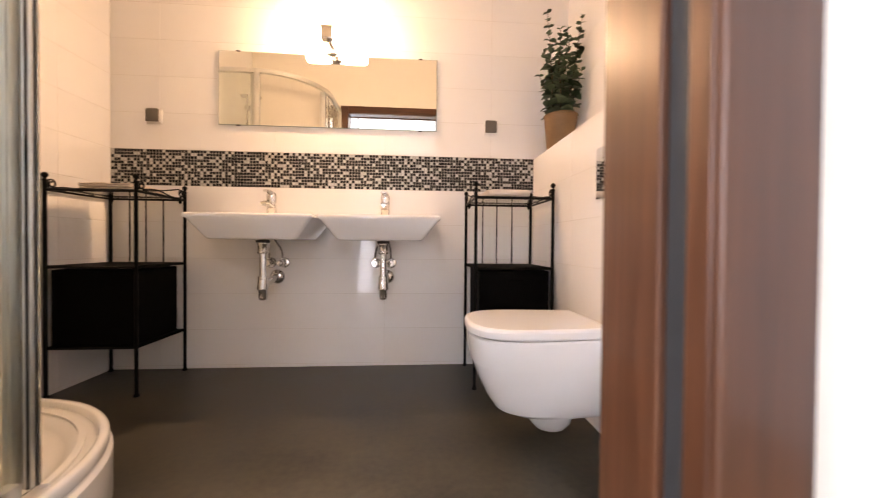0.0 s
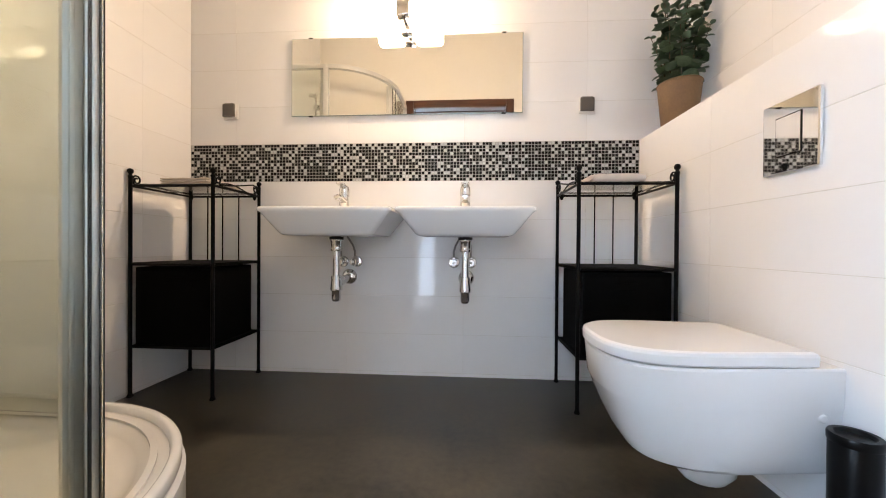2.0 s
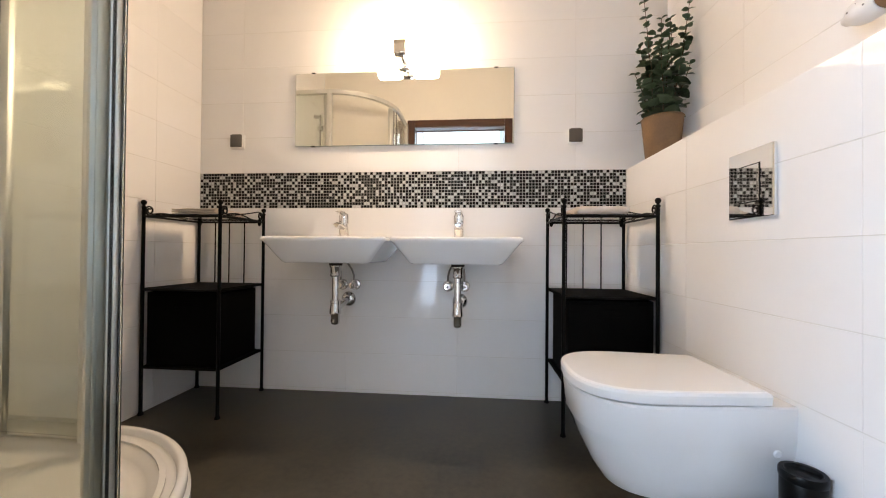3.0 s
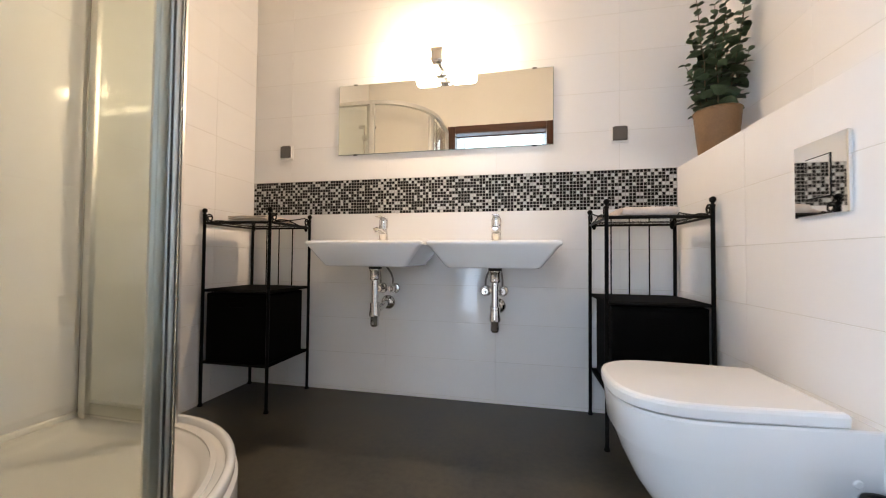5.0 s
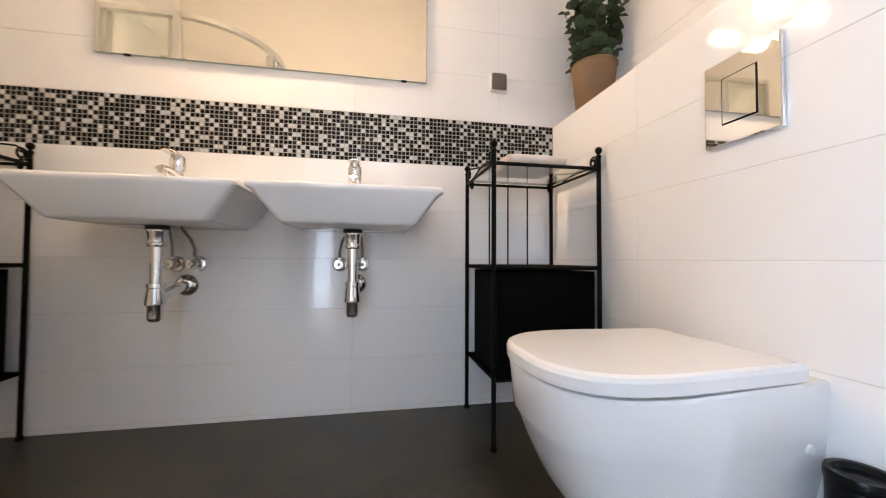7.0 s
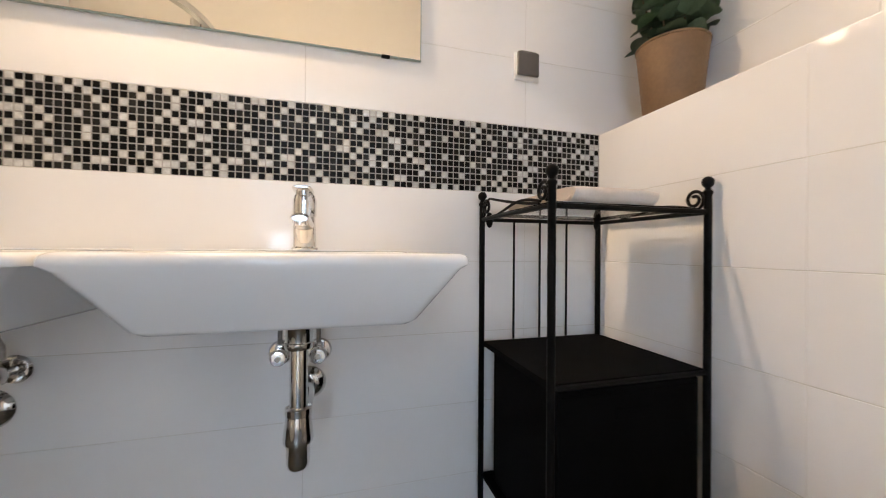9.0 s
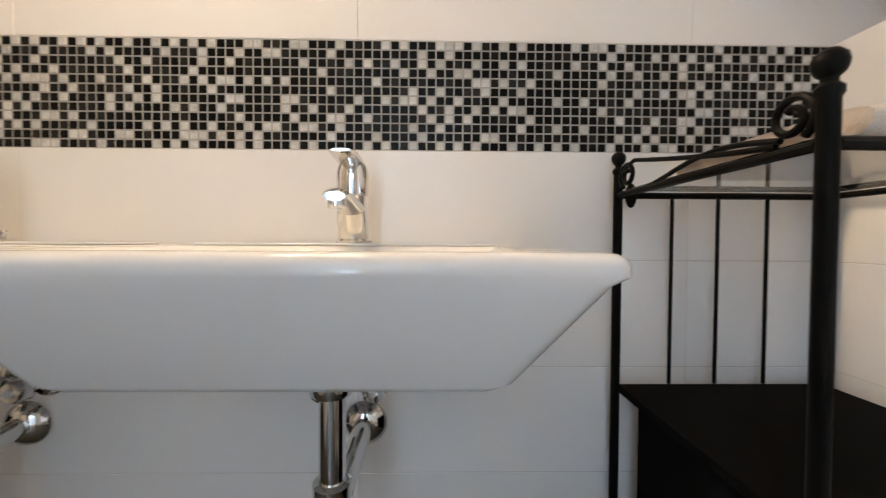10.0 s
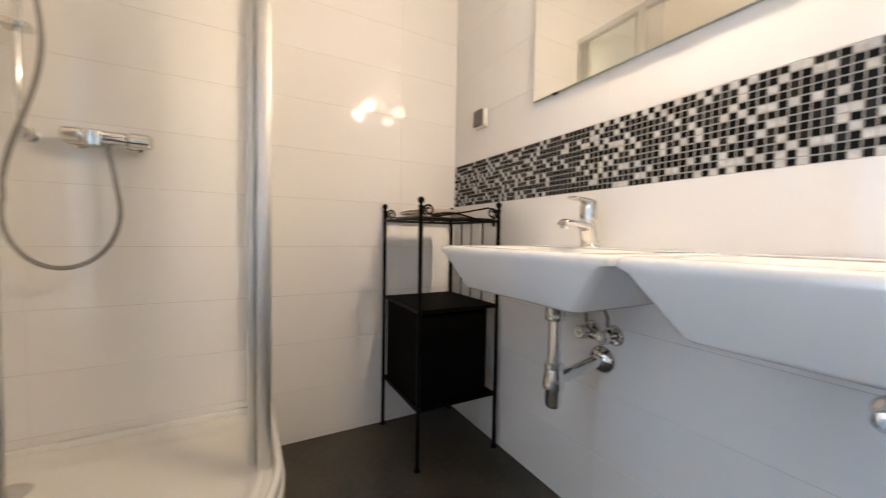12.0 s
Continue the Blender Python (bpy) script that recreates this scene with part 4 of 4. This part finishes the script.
# ---- tiles of the walls ----
def tile_mesh(w, h):
    """A glazed tile whose face lies in local x and z and looks to -y."""
    bm = boxed(-w / 2, w / 2, 0, 0.0085, -h / 2, h / 2)
    front = [e for e in bm.edges if all(v.co.y < 0.001 for v in e.verts)]
    bmesh.ops.bevel(bm, geom=front, offset=0.0011, segments=2, affect="EDGES", profile=0.5)
    bmesh.ops.recalc_face_normals(bm, faces=bm.faces[:])
    me = bpy.data.meshes.new("tile")
    bm.to_mesh(me)
    bm.free()
    me.materials.append(TILE)
    return me


tile_meshes = {}
GAP = 0.0012


def tile(parent, m, w, h):
    key = (round(w, 4), round(h, 4))
    if key not in tile_meshes:
        tile_meshes[key] = tile_mesh(w - 0.0005, h - GAP)
    ob = new("tile", tile_meshes[key])
    ob.parent = parent
    tilt = Euler((radians(rng.gauss(0, 0.09)), 0, radians(rng.gauss(0, 0.05)))).to_matrix().to_4x4()
    ob.matrix_local = m @ tilt
    return ob


def spans(lo, hi, origin, pitch):
    k = math.floor((lo - origin) / pitch)
    out = []
    while origin + k * pitch < hi - 0.004:
        a, b = max(lo, origin + k * pitch), min(hi, origin + (k + 1) * pitch)
        if b - a > 0.006:
            out.append((a, b))
        k += 1
    return out


for z0, z1 in spans(0.0, CEIL, ROW0, ROW):
    if abs(z0 - 1.112) > 0.02:
        for x0, x1 in spans(WEST, EAST if z1 < LEDGE + 0.01 else EAST_UP, COL0, COL):
            tile(wall_north, pose((x0 + x1) / 2, BACK, (z0 + z1) / 2), x1 - x0, z1 - z0)
    for y0, y1 in spans(SOUTH + 0.002, BACK, 2.02, COL):
        tile(wall_west, pose(WEST, (y0 + y1) / 2, (z0 + z1) / 2, 0, 0, 90), y1 - y0, z1 - z0)
    for y0, y1 in spans(SOUTH + 0.002, BACK, 1.085, COL):
        if z1 < LEDGE + 0.01:
            tile(wall_east, pose(EAST, (y0 + y1) / 2, (z0 + min(z1, LEDGE - 0.001)) / 2, 0, 0, -90), y1 - y0, min(z1, LEDGE - 0.001) - z0)
        else:
            tile(wall_east_upper, pose(EAST_UP, (y0 + y1) / 2, (max(z0, LEDGE + 0.002) + z1) / 2, 0, 0, -90), y1 - y0, z1 - max(z0, LEDGE + 0.002))

# ---- mosaic band ----
MZ, MH, ROWS_M = 1.112, 0.218, 12
PITCH = MH / ROWS_M
band = part("mosaic_bed", boxed(WEST, EAST, BACK + 0.0007, BACK + 0.0085, MZ + 0.001, MZ + MH - 0.001), MOSGROUT, wall_north, "pale grout of the mosaic band")


def mosaic_mesh(mat):
    bm = boxed(-0.0075, 0.0075, -0.0005, 0.0025, -0.0075, 0.0075)
    front = [e for e in bm.edges if all(v.co.y < 0 for v in e.verts)]
    bmesh.ops.bevel(bm, geom=front, offset=0.0009, segments=1, affect="EDGES")
    bmesh.ops.recalc_face_normals(bm, faces=bm.faces[:])
    me = bpy.data.meshes.new("mosaic_tile")
    bm.to_mesh(me)
    bm.free()
    me.materials.append(mat)
    return me


pieces = [mosaic_mesh(m) for m in (MOSBLACK, MOSGREY, MOSLIGHT)]
lit = set()
flat = [(np.array([v.co for v in me.vertices]), [tuple(p.vertices) for p in me.polygons]) for me in pieces]
verts, faces, kinds = [], [], []
cols = int((EAST - WEST) / PITCH)
for i in range(cols):
    for j in range(ROWS_M):
        x, z = WEST + 0.0015 + (i + 0.5) * (EAST - WEST - 0.003) / cols, MZ + (j + 0.5) * PITCH
        light_share = 0.24 + 0.06 * math.sin(i * 0.27) + 0.03 * math.sin(i * 0.11 + j)
        r = rng.random()
        near = ((i - 1, j) in lit) + ((i, j - 1) in lit)
        light_share *= (1.35, 0.48, 0.22)[near]
        kind = 2 if r < light_share else (1 if r < light_share + 0.18 else 0)
        if kind == 2:
            lit.add((i, j))
        if -0.10 <= x <= 0.352:
            ob = new("mosaic_tile", pieces[kind])
            ob.parent = wall_north
            ob.matrix_local = pose(x, BACK, z, rng.gauss(0, 0.6), 0, rng.gauss(0, 0.6))
        else:
            vs, fs = flat[kind]
            base = len(verts)
            verts.extend((vs + np.array((x, BACK, z))).tolist())
            faces.extend(tuple(k + base for k in f) for f in fs)
            kinds.extend([kind] * len(fs))
me = bpy.data.meshes.new("mosaic_field")
me.from_pydata(verts, [], faces)
for m in (MOSBLACK, MOSGREY, MOSLIGHT):
    me.materials.append(m)
me.polygons.foreach_set("material_index", kinds)
field = tagged(new("mosaic_field", me), kind="stuff")
field.parent = wall_north
